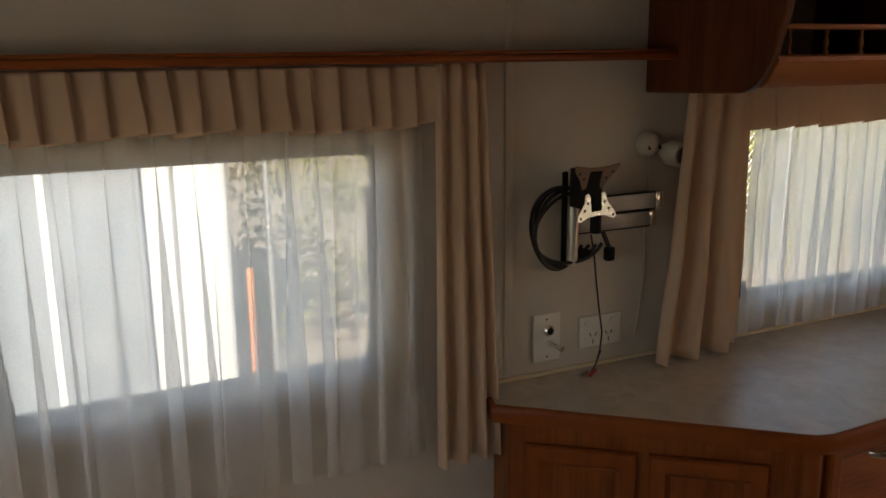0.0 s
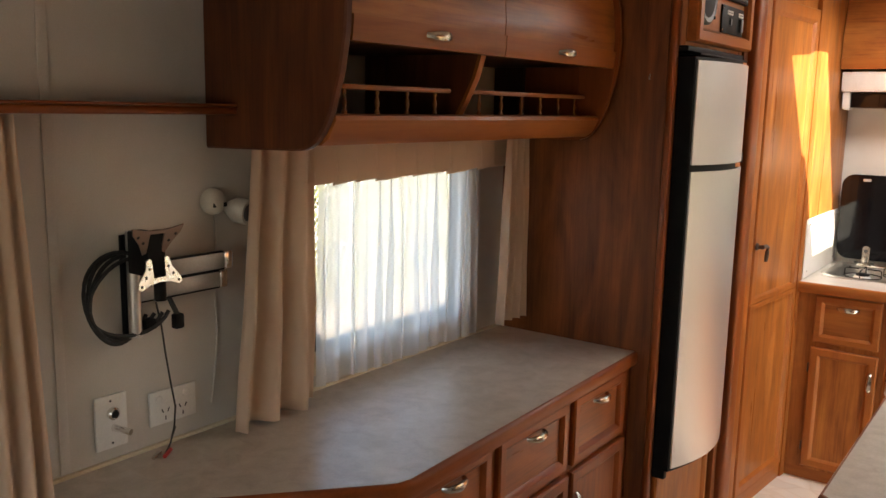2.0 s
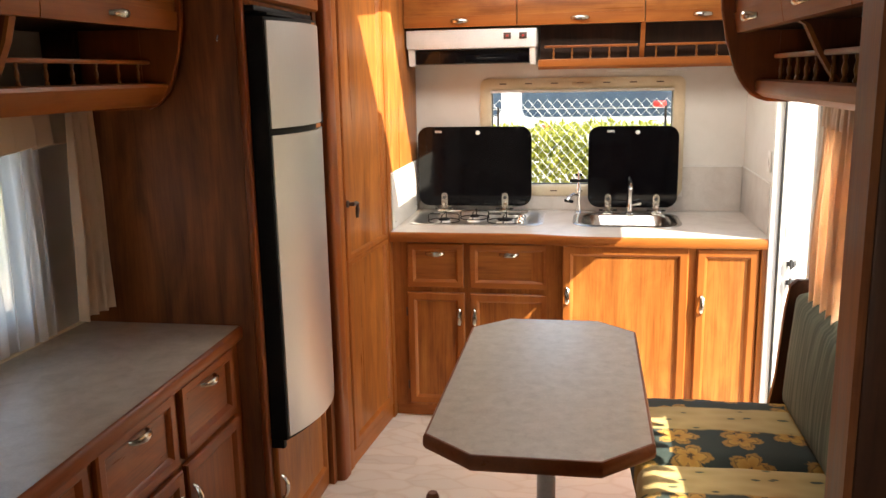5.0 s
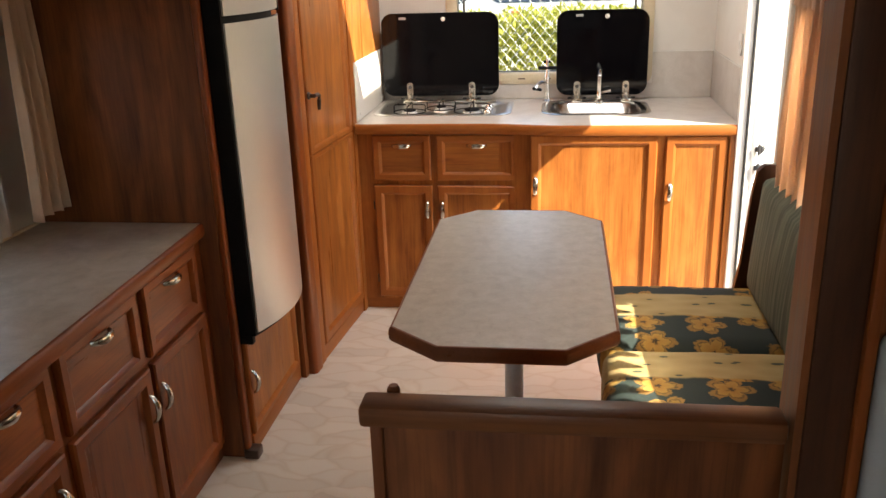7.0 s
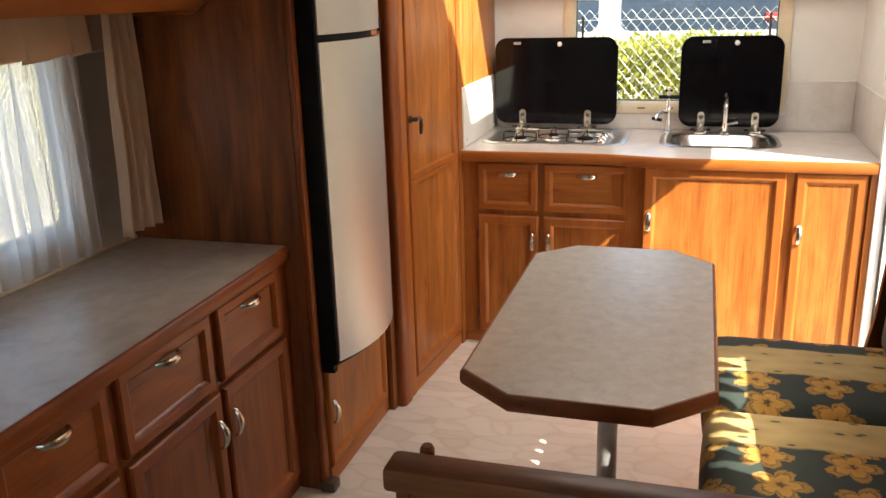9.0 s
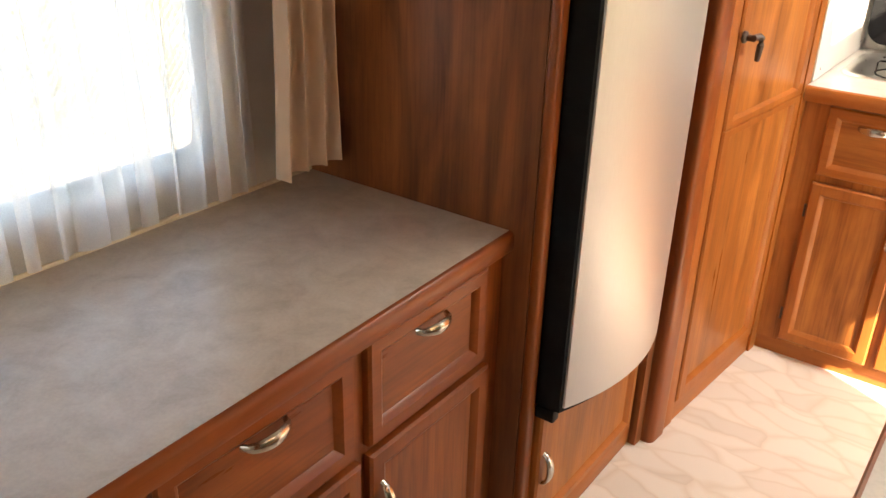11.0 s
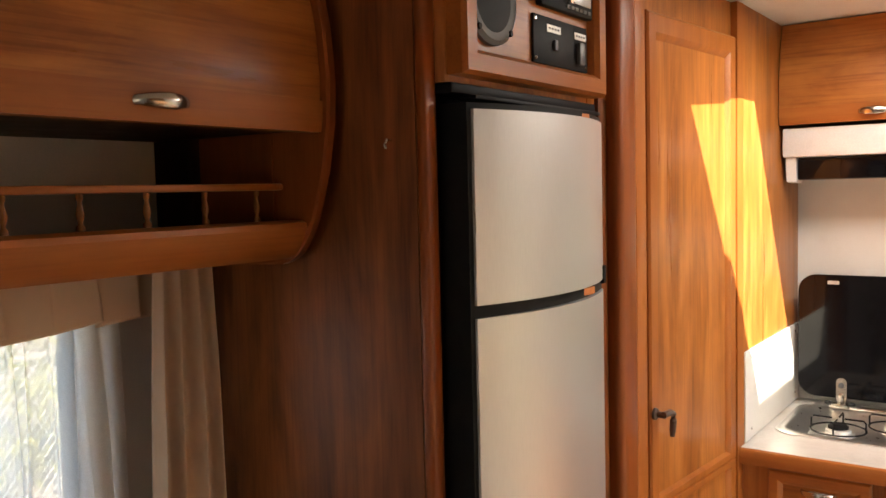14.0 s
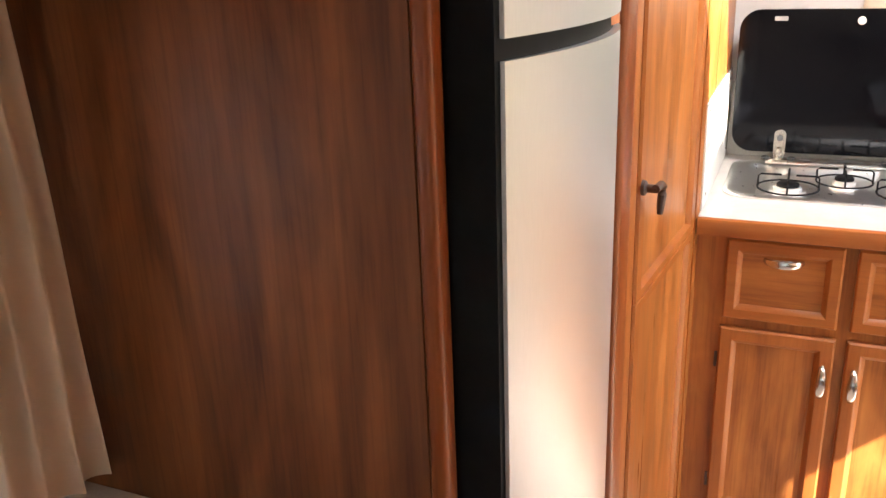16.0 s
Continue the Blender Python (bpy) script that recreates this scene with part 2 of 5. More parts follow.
sheer, _t, _p = nodes_of("white_sheer_voile")
_n = add(_t, "ShaderNodeTexNoise", Scale=700.0, Detail=2.0)
_t.links.new(coords(_t, (1, 1, 1)), _n.inputs["Vector"])
_p.inputs["Base Color"].default_value = (0.90, 0.89, 0.87, 1)
_p.inputs["Roughness"].default_value = 0.85
_tr = add(_t, "ShaderNodeBsdfTranslucent")
_tr.inputs[0].default_value = (0.95, 0.95, 0.95, 1)
_tp = add(_t, "ShaderNodeBsdfTransparent")
_m1 = add(_t, "ShaderNodeMixShader", Fac=0.72)
_m2 = add(_t, "ShaderNodeMixShader", Fac=0.4)
_weave = add(_t, "ShaderNodeMapRange", From_Min=0.35, From_Max=0.65, To_Min=0.38, To_Max=0.48)
_t.links.new(_n.outputs[0], _weave.inputs[0])
_t.links.new(_weave.outputs[0], _m2.inputs[0])
_t.links.new(_p.outputs[0], _m1.inputs[1])
_t.links.new(_tr.outputs[0], _m1.inputs[2])
_t.links.new(_m1.outputs[0], _m2.inputs[1])
_t.links.new(_tp.outputs[0], _m2.inputs[2])
_t.links.new(_m2.outputs[0], _t.nodes["Material Output"].inputs[0])

# floral stripe: bands across the seat, dark green with yellow blooms, cream with small leaves
floral, _t, _p = nodes_of("floral_stripe_upholstery")
_tc = _t.nodes.new("ShaderNodeTexCoord")
_sep = _t.nodes.new("ShaderNodeSeparateXYZ")
_t.links.new(_tc.outputs["Object"], _sep.inputs[0])
_wob = add(_t, "ShaderNodeTexNoise", Scale=14.0, Detail=3.0)
_t.links.new(_tc.outputs["Object"], _wob.inputs["Vector"])
_w = _t.nodes.new("ShaderNodeMath"); _w.operation = "MULTIPLY_ADD"
_t.links.new(_wob.outputs[0], _w.inputs[0]); _w.inputs[1].default_value = 0.024
_t.links.new(_sep.outputs[1], _w.inputs[2])
_pp = _t.nodes.new("ShaderNodeMath"); _pp.operation = "PINGPONG"; _pp.inputs[1].default_value = 0.21
_t.links.new(_w.outputs[0], _pp.inputs[0])
_band = ramp(_t, _pp.outputs[0], ((0.088, (0, 0, 0)), (0.096, (1, 1, 1))))
_cells = _t.nodes.new("ShaderNodeTexVoronoi"); _cells.inputs["Scale"].default_value = 5.9; _cells.inputs["Randomness"].default_value = 0.4
_t.links.new(_tc.outputs["Object"], _cells.inputs["Vector"])
_sub = _t.nodes.new("ShaderNodeVectorMath"); _sub.operation = "SUBTRACT"
_t.links.new(_tc.outputs["Object"], _sub.inputs[0]); _t.links.new(_cells.outputs["Position"], _sub.inputs[1])
_sx = _t.nodes.new("ShaderNodeSeparateXYZ"); _t.links.new(_sub.outputs[0], _sx.inputs[0])


def _m(op, x, y=None, z=None):
    n = _t.nodes.new("ShaderNodeMath"); n.operation = op
    for k, v in enumerate((x, y, z)):
        if v is None:
            continue
        if hasattr(v, "links"):
            _t.links.new(v, n.inputs[k])
        else:
            n.inputs[k].default_value = v
    return n.outputs[0]


_ang = _m("ARCTAN2", _sx.outputs[1], _sx.outputs[0])
_rad = _m("SQRT", _m("ADD", _m("MULTIPLY", _sx.outputs[0], _sx.outputs[0]), _m("MULTIPLY", _sx.outputs[1], _sx.outputs[1])))
_pet = _m("ABSOLUTE", _m("COSINE", _m("MULTIPLY", _ang, 2.5)))
_edge = _m("MULTIPLY_ADD", _m("POWER", _pet, 0.6), 0.036, 0.030)
_grain = add(_t, "ShaderNodeTexNoise", Scale=60.0, Detail=2.0, Distortion=1.0)
_t.links.new(_tc.outputs["Object"], _grain.inputs["Vector"])
_rel = _m("ADD", _m("DIVIDE", _rad, _edge), _m("MULTIPLY_ADD", _grain.outputs[0], 0.5, -0.25))
_bloom = ramp(_t, _rel, ((0.10, (0.06, 0.035, 0.012)), (0.22, (0.38, 0.20, 0.035)), (0.62, (0.43, 0.25, 0.05)), (0.72, (0.09, 0.06, 0.02)), (0.78, (0.35, 0.19, 0.04)), (0.95, (0.26, 0.15, 0.04)), (1.0, (0.014, 0.024, 0.021)), (1.0, (0.020, 0.034, 0.030))))
_leafc = _t.nodes.new("ShaderNodeTexVoronoi"); _leafc.inputs["Scale"].default_value = 11.0
_t.links.new(coords(_t, (1.0, 2.2, 1.0), (0, 0, 0.5)), _leafc.inputs["Vector"])
_leaf = ramp(_t, _leafc.outputs["Distance"], ((0.14, (0.05, 0.065, 0.04)), (0.18, (0.36, 0.27, 0.11)), (0.8, (0.44, 0.34, 0.155))))
_t.links.new(mixed(_t, _band, _leaf, _bloom), _p.inputs["Base Color"])
_p.inputs["Roughness"].default_value = 0.85
_wv = add(_t, "ShaderNodeTexNoise", Scale=800.0)
_t.links.new(_tc.outputs["Object"], _wv.inputs["Vector"])
bumped(_t, _p, _wv.outputs[0], 0.3, 0.001)

# ribbed green cloth of the back cushion
ribbed, _t, _p = nodes_of("ribbed_green_upholstery")
_n = add(_t, "ShaderNodeTexNoise", Scale=1.0, Detail=3.0)
_t.links.new(coords(_t, (4, 70, 4)), _n.inputs["Vector"])
_t.links.new(ramp(_t, _n.outputs[0], ((0.35, (0.060, 0.078, 0.056)), (0.65, (0.14, 0.165, 0.118)))), _p.inputs["Base Color"])
_p.inputs["Roughness"].default_value = 0.9
bumped(_t, _p, _n.outputs[0], 0.6, 0.003)

# sheet vinyl: pale beige with a crazed leafy pattern
lino, _t, _p = nodes_of("beige_sheet_vinyl")
_v = coords(_t, (1, 1, 1))
_d = add(_t, "ShaderNodeTexNoise", Scale=3.0, Detail=3.0)
_t.links.new(_v, _d.inputs["Vector"])
_vv = mixed(_t, 0.18, _v, _d.outputs["Color"])
_e = _t.nodes.new("ShaderNodeTexVoronoi"); _e.feature = "DISTANCE_TO_EDGE"; _e.inputs["Scale"].default_value = 7.0
_mp = _t.nodes.new("ShaderNodeMapping"); _mp.inputs["Scale"].default_value = (1.0, 2.4, 1.0); _mp.inputs["Rotation"].default_value = (0, 0, 0.8)
_t.links.new(_vv, _mp.inputs[0]); _t.links.new(_mp.outputs[0], _e.inputs["Vector"])
_e2 = _t.nodes.new("ShaderNodeTexVoronoi"); _e2.inputs["Scale"].default_value = 7.0
_t.links.new(_mp.outputs[0], _e2.inputs["Vector"])
_c = ramp(_t, _e.outputs["Distance"], ((0.0, (0.655, 0.565, 0.47)), (0.05, (0.69, 0.61, 0.52)), (0.12, (0.72, 0.655, 0.575))))
_sepc = _t.nodes.new("ShaderNodeSeparateColor")
_t.links.new(_e2.outputs["Color"], _sepc.inputs[0])
_cell = ramp(_t, _sepc.outputs[0], ((0.0, (0.88, 0.86, 0.84)), (1.0, (1.0, 0.99, 0.98))))
_t.links.new(mixed(_t, 1.0, _c, _cell, "MULTIPLY"), _p.inputs["Base Color"])
_p.inputs["Roughness"].default_value = 0.3
_f = add(_t, "ShaderNodeTexNoise", Scale=250.0)
_t.links.new(_v, _f.inputs["Vector"])
bumped(_t, _p, _f.outputs[0], 0.06, 0.001)

leaf_olive = fabric("dusty_olive_leaves", (0.15, 0.15, 0.045), (0.32, 0.30, 0.10), 40.0, 0.7, 0.35)
leaf_green = fabric("sunlit_leaves", (0.24, 0.27, 0.03), (0.48, 0.46, 0.08), 40.0, 0.6, 0.45)
dry_ground = mottled("dry_gravel_ground", (0.15, 0.115, 0.08), (0.22, 0.17, 0.12), (0.28, 0.225, 0.165), 1.4, 0.9, 0.4, 60.0)
van_white = mottled("white_vehicle_paint", (0.70, 0.70, 0.70), (0.74, 0.74, 0.74), (0.77, 0.77, 0.77), 3.0, 0.25, 0.0)
dark_window = mottled("tinted_vehicle_glass", (0.03, 0.045, 0.07), (0.04, 0.06, 0.09), (0.05, 0.075, 0.11), 2.0, 0.08, 0.0)


# ---- building helpers ----
LOC = {}


def thing(name, loc, label, category, group="", kind=""):
    e = new(name)
    e.location = loc
    e.empty_display_size = 0.05
    LOC[e] = Vector(loc)
    return tagged(e, label, category, group, kind)


def link(name, bm, material, off=None, smooth=None):
    bmesh.ops.recalc_face_normals(bm, faces=bm.faces)
    if off is not None:
        bmesh.ops.translate(bm, verts=bm.verts, vec=-off)
    if smooth:
        for f in bm.faces:
            f.smooth = True
        lim = radians(smooth)
        for e in bm.edges:
            if len(e.link_faces) == 2 and e.calc_face_angle(0) > lim:
                e.smooth = False
    me = bpy.data.meshes.new(name)
    bm.to_mesh(me)
    bm.free()
    me.materials.append(material)
    return new(name, me)


def part(name, bm, material, parent, label="", smooth=35):
    ob = link(name, bm, material, LOC[parent], smooth)
    ob.parent = parent
    LOC[ob] = LOC[parent]
    return tagged(ob, label)


def solid(name, bm, material, label, category, group="", kind="", smooth=35):
    ob = link(name, bm, material, None, smooth)
    LOC[ob] = Vector((0, 0, 0))
    return tagged(ob, label, category, group, kind)


def box(bm, lo, hi, bevel=0.0, seg=2):
    """A box with rounded edges, added to bm."""
    b = bmesh.new()
    bmesh.ops.create_cube(b, size=1)
    for v in b.verts:
        v.co = Vector([(p + q) / 2 + c * (q - p) for p, q, c in zip(lo, hi, v.co)])
    if bevel:
        bmesh.ops.bevel(b, geom=b.edges[:], offset=bevel, segments=seg, profile=0.5, affect="EDGES")
    me = bpy.data.meshes.new("t")
    b.to_mesh(me)
    b.free()
    bm.from_mesh(me)
    bpy.data.meshes.remove(me)
    return bm


def B(lo, hi, bevel=0.0, seg=2):
    return box(bmesh.new(), lo, hi, bevel, seg)


def prism(bm, outline, axis, a, b):
    """An outline of (p, q) pairs drawn out along an axis from a to b."""
    def at(p, q, r):
        return {0: (r, p, q), 1: (p, r, q), 2: (p, q, r)}[axis]
    lo = [bm.verts.new(at(p, q, a)) for p, q in outline]
    hi = [bm.verts.new(at(p, q, b)) for p, q in outline]
    bm.faces.new(lo)
    bm.faces.new(hi)
    n = len(outline)
    for i in range(n):
        bm.faces.new((lo[i], lo[(i + 1) % n], hi[(i + 1) % n], hi[i]))
    return bm


def rounded(cx, cy, w, h, r, n=6):
    """A rectangle with rounded corners as an outline."""
    out = []
    for sx, sy, a0 in ((1, 1, 0), (-1, 1, 90), (-1, -1, 180), (1, -1, 270)):
        for i in range(n + 1):
            a = radians(a0 + 90 * i / n)
            out.append((cx + sx * (w / 2 - r) + r * math.cos(a), cy + sy * (h / 2 - r) + r * math.sin(a)))
    return out


def tube(bm, pts, radius, n=8, flat=1.0, up=(0, 0, 1)):
    """A round or flattened bar along a line of points. radius: a number or one per point."""
    pts = [Vector(p) for p in pts]
    rings = []
    for i, p in enumerate(pts):
        d = (pts[min(i + 1, len(pts) - 1)] - pts[max(i - 1, 0)]).normalized()
        u = Vector(up)
        if abs(d.dot(u)) > 0.95:
            u = Vector((1, 0, 0)) if abs(d.x) < 0.9 else Vector((0, 1, 0))
        s = d.cross(u).normalized()
        u = s.cross(d).normalized()
        r = radius[i] if isinstance(radius, (list, tuple)) else radius
        rings.append([bm.verts.new(p + s * (r * math.cos(a)) + u * (r * flat * math.sin(a))) for a in [2 * math.pi * k / n for k in range(n)]])
    for a, b in zip(rings, rings[1:]):
        for k in range(n):
            bm.faces.new((a[k], a[(k + 1) % n], b[(k + 1) % n], b[k]))
    bm.faces.new(rings[0])
    bm.faces.new(rings[-1])
    return bm


def lathe(bm, c, profile, n=10, axis=2):
    """A turned shape: (radius, height) pairs round an axis through c."""
    rings = []
    for r, h in profile:
        ring = []
        for k in range(n):
            a = 2 * math.pi * k / n
            p = [r * math.cos(a), r * math.sin(a)]
            p.insert(axis, h)
            ring.append(bm.verts.new(Vector(c) + Vector(p)))
        rings.append(ring)
    for a, b in zip(rings, rings[1:]):
        for k in range(n):
            bm.faces.new((a[k], a[(k + 1) % n], b[(k + 1) % n], b[k]))
    bm.faces.new(rings[0])
    bm.faces.new(rings[-1])
    return bm


def loft(rings):
    """Closed loops of points joined one to the next, the last filled and the first filled."""
    bm = bmesh.new()
    vs = [[bm.verts.new(p) for p in ring] for ring in rings]
    for a, b in zip(vs, vs[1:]):
        for k in range(len(a)):
            bm.faces.new((a[k], a[(k + 1) % len(a)], b[(k + 1) % len(a)], b[k]))
    return bm, vs


def bow_handle(o, along, out, length=0.085, rise=0.024):
    """A crescent cabinet handle: a flattened bar bowed off the front."""
    o, along, out = Vector(o), Vector(along), Vector(out)
    pts, rad = [], []
    for i in range(17):
        s = i / 16
        pts.append(o + along * ((s - 0.5) * length) + out * (rise * math.sin(math.pi * s) ** 0.45 - 0.003))
        rad.append(0.0066 + 0.0052 * math.sin(math.pi * s))
    side = along.cross(out)
    return tube(bmesh.new(), pts, rad, 10, 0.62, side) if abs(side.dot(along)) > 0.5 else tube(bmesh.new(), pts, rad, 10, 0.62, out)


def framed_front(parent, name, o, u, v, n, w, h, fw=0.042, frame_mat=None, panel_mat=None, handle=None, hinge=None, ends=(1.0, 1.0)):
    """A framed door or drawer front. o: its lower corner; u, v, n: across, up and outward."""
    o, u, v, n = Vector(o), Vector(u), Vector(v), Vector(n)

    def P(a, b, c):
        return o + u * a + v * b + n * c
    rings = []
    for ins, c in ((0, 0), (0, 0.013), (0.005, 0.018), (fw - 0.014, 0.018), (fw - 0.009, 0.015), (fw - 0.003, 0.008), (fw, 0.004), (fw, 0.0)):
        lo_i, hi_i = ins * ends[0], ins * ends[1]
        rings.append([P(ins, lo_i, c), P(w - ins, lo_i, c), P(w - ins, h - hi_i, c), P(ins, h - hi_i, c)])
    bm, vs = loft(rings)
    for k in range(4):
        bm.faces.new((vs[0][k], vs[-1][k], vs[-1][(k + 1) % 4], vs[0][(k + 1) % 4]))
    front = part(name, bm, frame_mat or solid_z, parent, "reddish cherry frame round a recessed veneer panel", 20)
    pb = bmesh.new()
    c = [P(a, b, d) for d in (0.001, 0.006) for a, b in ((fw - .002, fw * ends[0] - .002), (w - fw + .002, fw * ends[0] - .002), (w - fw + .002, h - fw * ends[1] + .002), (fw - .002, h - fw * ends[1] + .002))]
    q = [pb.verts.new(x) for x in c]
    for f in ((0, 1, 2, 3), (4, 5, 6, 7), (0, 1, 5, 4), (1, 2, 6, 5), (2, 3, 7, 6), (3, 0, 4, 7)):
        pb.faces.new([q[i] for i in f])
    part("panel", pb, panel_mat or veneer_z, front)
    if handle:
        a, b, along, bump_out = handle
        part("handle", bow_handle(P(a, b, bump_out), u if along == "u" else v, n), satin_nickel, front, "satin nickel bow handle")
    if hinge:
        for b in hinge:
            hb = bmesh.new()
            tube(hb, [P(-0.004, b - 0.02, 0.008), P(-0.004, b + 0.02, 0.008)], 0.004, 8)
            part("hinge", hb, bronze, front)
    return front


X, Y, Z = (1, 0, 0), (0, 1, 0), (0, 0, 1)
NX, NY = (-1, 0, 0), (0, -1, 0)
CEIL, XR, YF, YB = 2.14, 2.38, 4.0, -1.8


def wall_with_holes(name, along, fixed, thick, u0, u1, z0, z1, holes, material, label):
    """A wall of real thickness with openings cut through. along: 1 runs in y at x = fixed, 0 runs in x at y = fixed."""
    bm = bmesh.new()
    us = sorted({u0, u1, *[c for h in holes for c in h[:2]]})
    for a, b in zip(us, us[1:]):
        cuts = sorted((h[2], h[3]) for h in holes if h[0] <= a and h[1] >= b)
        z = z0
        for c0, c1 in cuts + [(z1, z1)]:
            if c0 > z:
                lo, hi = (fixed, a, z), (fixed + thick, b, c0)
                if along == 0:
                    lo, hi = (a, fixed, z), (b, fixed + thick, c0)
                box(bm, [min(p, q) for p, q in zip(lo, hi)], [max(p, q) for p, q in zip(lo, hi)])
            z = c1
    bmesh.ops.remove_doubles(bm, verts=bm.verts, dist=0.0001)
    inner = {}
    for f in bm.faces:
        k = tuple(round(c, 4) for c in f.calc_center_median())
        inner.setdefault(k, []).append(f)
    twins = [f for fs in inner.values() if len(fs) > 1 for f in fs]
    bmesh.ops.delete(bm, geom=twins, context="FACES")
    return solid(name, bm, material, label, "wall", kind="structure", smooth=0)


# ---- shell of the caravan ----
WIN1, WIN2 = (-0.74, 0.06, 0.925, 1.425), (1.06, 1.78, 0.935, 1.46)
solid("floor", B((-0.05, YB - 0.05, -0.06), (XR + 0.05, YF + 0.05, 0)), lino, "pale beige sheet vinyl floor with a crazed pattern", "floor", kind="structure")
wall_with_holes("wall_left", 1, 0, -0.04, YB, YF, 0, CEIL, [WIN1, WIN2], wall_vinyl, "cream vinyl caravan side wall with windows")
wall_with_holes("wall_front", 0, YF, 0.04, -0.04, XR + 0.04, 0, CEIL, [(1.12, 2.03, 1.03, 1.52)], wall_white, "white vinyl front wall behind the kitchen")
wall_with_holes("wall_right", 1, XR, 0.04, YB, YF, 0, CEIL, [(2.63, 3.25, 0.0, 1.50), (1.28, 2.28, 0.95, 1.42)], wall_white, "white vinyl side wall with doorway and window")
wall_with_holes("wall_rear", 0, YB, -0.04, -0.04, XR + 0.04, 0, CEIL, [(0.6, 1.8, 1.1, 1.6)], wall_vinyl, "cream vinyl rear wall")
bm = bmesh.new()
HX0, HX1, HY0, HY1 = 1.0, 2.02, 2.86, 3.33
for lo, hi in (((-0.04, YB - 0.04), (XR + 0.04, HY0)), ((-0.04, HY1), (XR + 0.04, YF + 0.04)), ((-0.04, HY0), (HX0, HY1)), ((HX1, HY0), (XR + 0.04, HY1))):
    box(bm, (*lo, CEIL), (*hi, CEIL + 0.035))
solid("ceiling", bm, ceiling_board, "pale cream caravan ceiling with a roof hatch", "ceiling", kind="structure", smooth=0)
bm = bmesh.new()
for lo, hi in (((HX0 - .03, HY0 - .03), (HX1 + .03, HY0)), ((HX0 - .03, HY1), (HX1 + .03, HY1 + .03)), ((HX0 - .03, HY0), (HX0, HY1)), ((HX1, HY0), (HX1 + .03, HY1))):
    box(bm, (*lo, CEIL - 0.012), (*hi, CEIL - 0.002), 0.003)
solid("trim_hatch", bm, white_plastic, "white plastic surround of the roof hatch", "trim", kind="structure")
for y in (0.364, -0.86):
    solid("trim", B((0.0005, y - 0.011, 0.0), (0.004, y + 0.011, CEIL), 0.0015), wall_vinyl, "cream cover strip over a wallboard joint", "trim", kind="structure")
solid("trim", B((0.0005, 0.33, 0.836), (0.012, 2.03, 0.846), 0.003), cream_plastic, "cream sealing strip behind the worktop", "trim", kind="structure")


def window(name, m, w, h, label, stays=True, seal=0.022, corner=0.03):
    """A caravan window. m maps (across, inward, up) from the opening's lower corner."""
    def T(bm):
        bmesh.ops.transform(bm, matrix=m, verts=bm.verts)
        return bm
    e = thing(name, m.translation, label, "window", kind="structure")
    fb, vs = loft([[(a, d, b) for a, b in rounded(w / 2, h / 2, w + 2 * o, h + 2 * o, corner + max(o, 0) * 0.5)]
                   for o, d in ((0.055, 0.001), (0.055, 0.010), (0.048, 0.014), (0.012, 0.014), (0.0, 0.006), (-0.004, -0.03))])
    part("window_frame", T(fb), cream_plastic, e, "aged cream plastic inner frame", 40)
    for i in range(int(w / 0.13)):
        for b in (-0.028, h + 0.028):
            part("slot", T(B((0.05 + i * 0.13, 0.0135, b - 0.003), (0.085 + i * 0.13, 0.015, b + 0.003), 0.0006, 1)), bronze, e)
    rb, vs = loft([[(a, d, b) for a, b in rounded(w / 2, h / 2, w - 2 * i, h - 2 * i, max(0.008, corner))] for i, d in ((0.0, -0.036), (0.0, -0.018), (seal, -0.018), (seal, -0.036))])
    part("rubber_seal", T(rb), grey_plastic, e, "dark rubber seal", 40)
    g = part("pane", T(prism(bmesh.new(), rounded(w / 2, h / 2, w - 0.036, h - 0.036, 0.03), 1, -0.030, -0.026)), pane_glass, e, "clear acrylic pane", 40)
    g.visible_shadow = False
    if stays:
        for s in (0.035, w - 0.035):
            sb = bmesh.new()
            tube(sb, [(s, -0.008, 0.06), (s, -0.008, h - 0.09)], 0.006, 8)
            tube(sb, [(s, -0.008, 0.03), (s, -0.008, 0.12)], 0.010, 8)
            part("stay", T(sb), grey_plastic, e, "black window stay", 40)
            part("stay_knob", T(B((s - 0.014, -0.014, 0.02), (s + 0.014, 0.012, 0.06), 0.005)), black_plastic, e)
    return e


def frame_of(o, across, inward):
    a, d = Vector(across), Vector(inward)
    return Matrix(((a.x, d.x, 0, o[0]), (a.y, d.y, 0, o[1]), (a.z, d.z, 1, o[2]), (0, 0, 0, 1)))


window("window_1", frame_of((0, WIN1[0], WIN1[2]), Y, X), 0.80, 0.50, "caravan window with cream frame behind sheer curtain")
window("window_2", frame_of((0, WIN2[0], WIN2[2]), Y, X), 0.72, 0.525, "caravan window with cream frame behind white sheer")
wf = window("window_3", frame_of((2.03, YF, 1.03), NX, NY), 0.91, 0.49, "wide front window above the sink, cream frame", True, 0.007, 0.012)
part("blind_cassette", B((1.118, YF - 0.022, 1.503), (2.032, YF - 0.0145, 1.517), 0.002), white_plastic, wf, "white blind rail along the window top")
part("catch", B((1.53, YF - 0.028, 1.525), (1.63, YF - 0.014, 1.548), 0.004), cream_plastic, wf)
window("window_4", frame_of((XR, 2.28, 0.95), NY, NX), 1.00, 0.47, "side window over the bench seat")
window("window_5", frame_of((0.6, YB, 1.1), X, Y), 1.2, 0.5, "rear caravan window with cream frame")

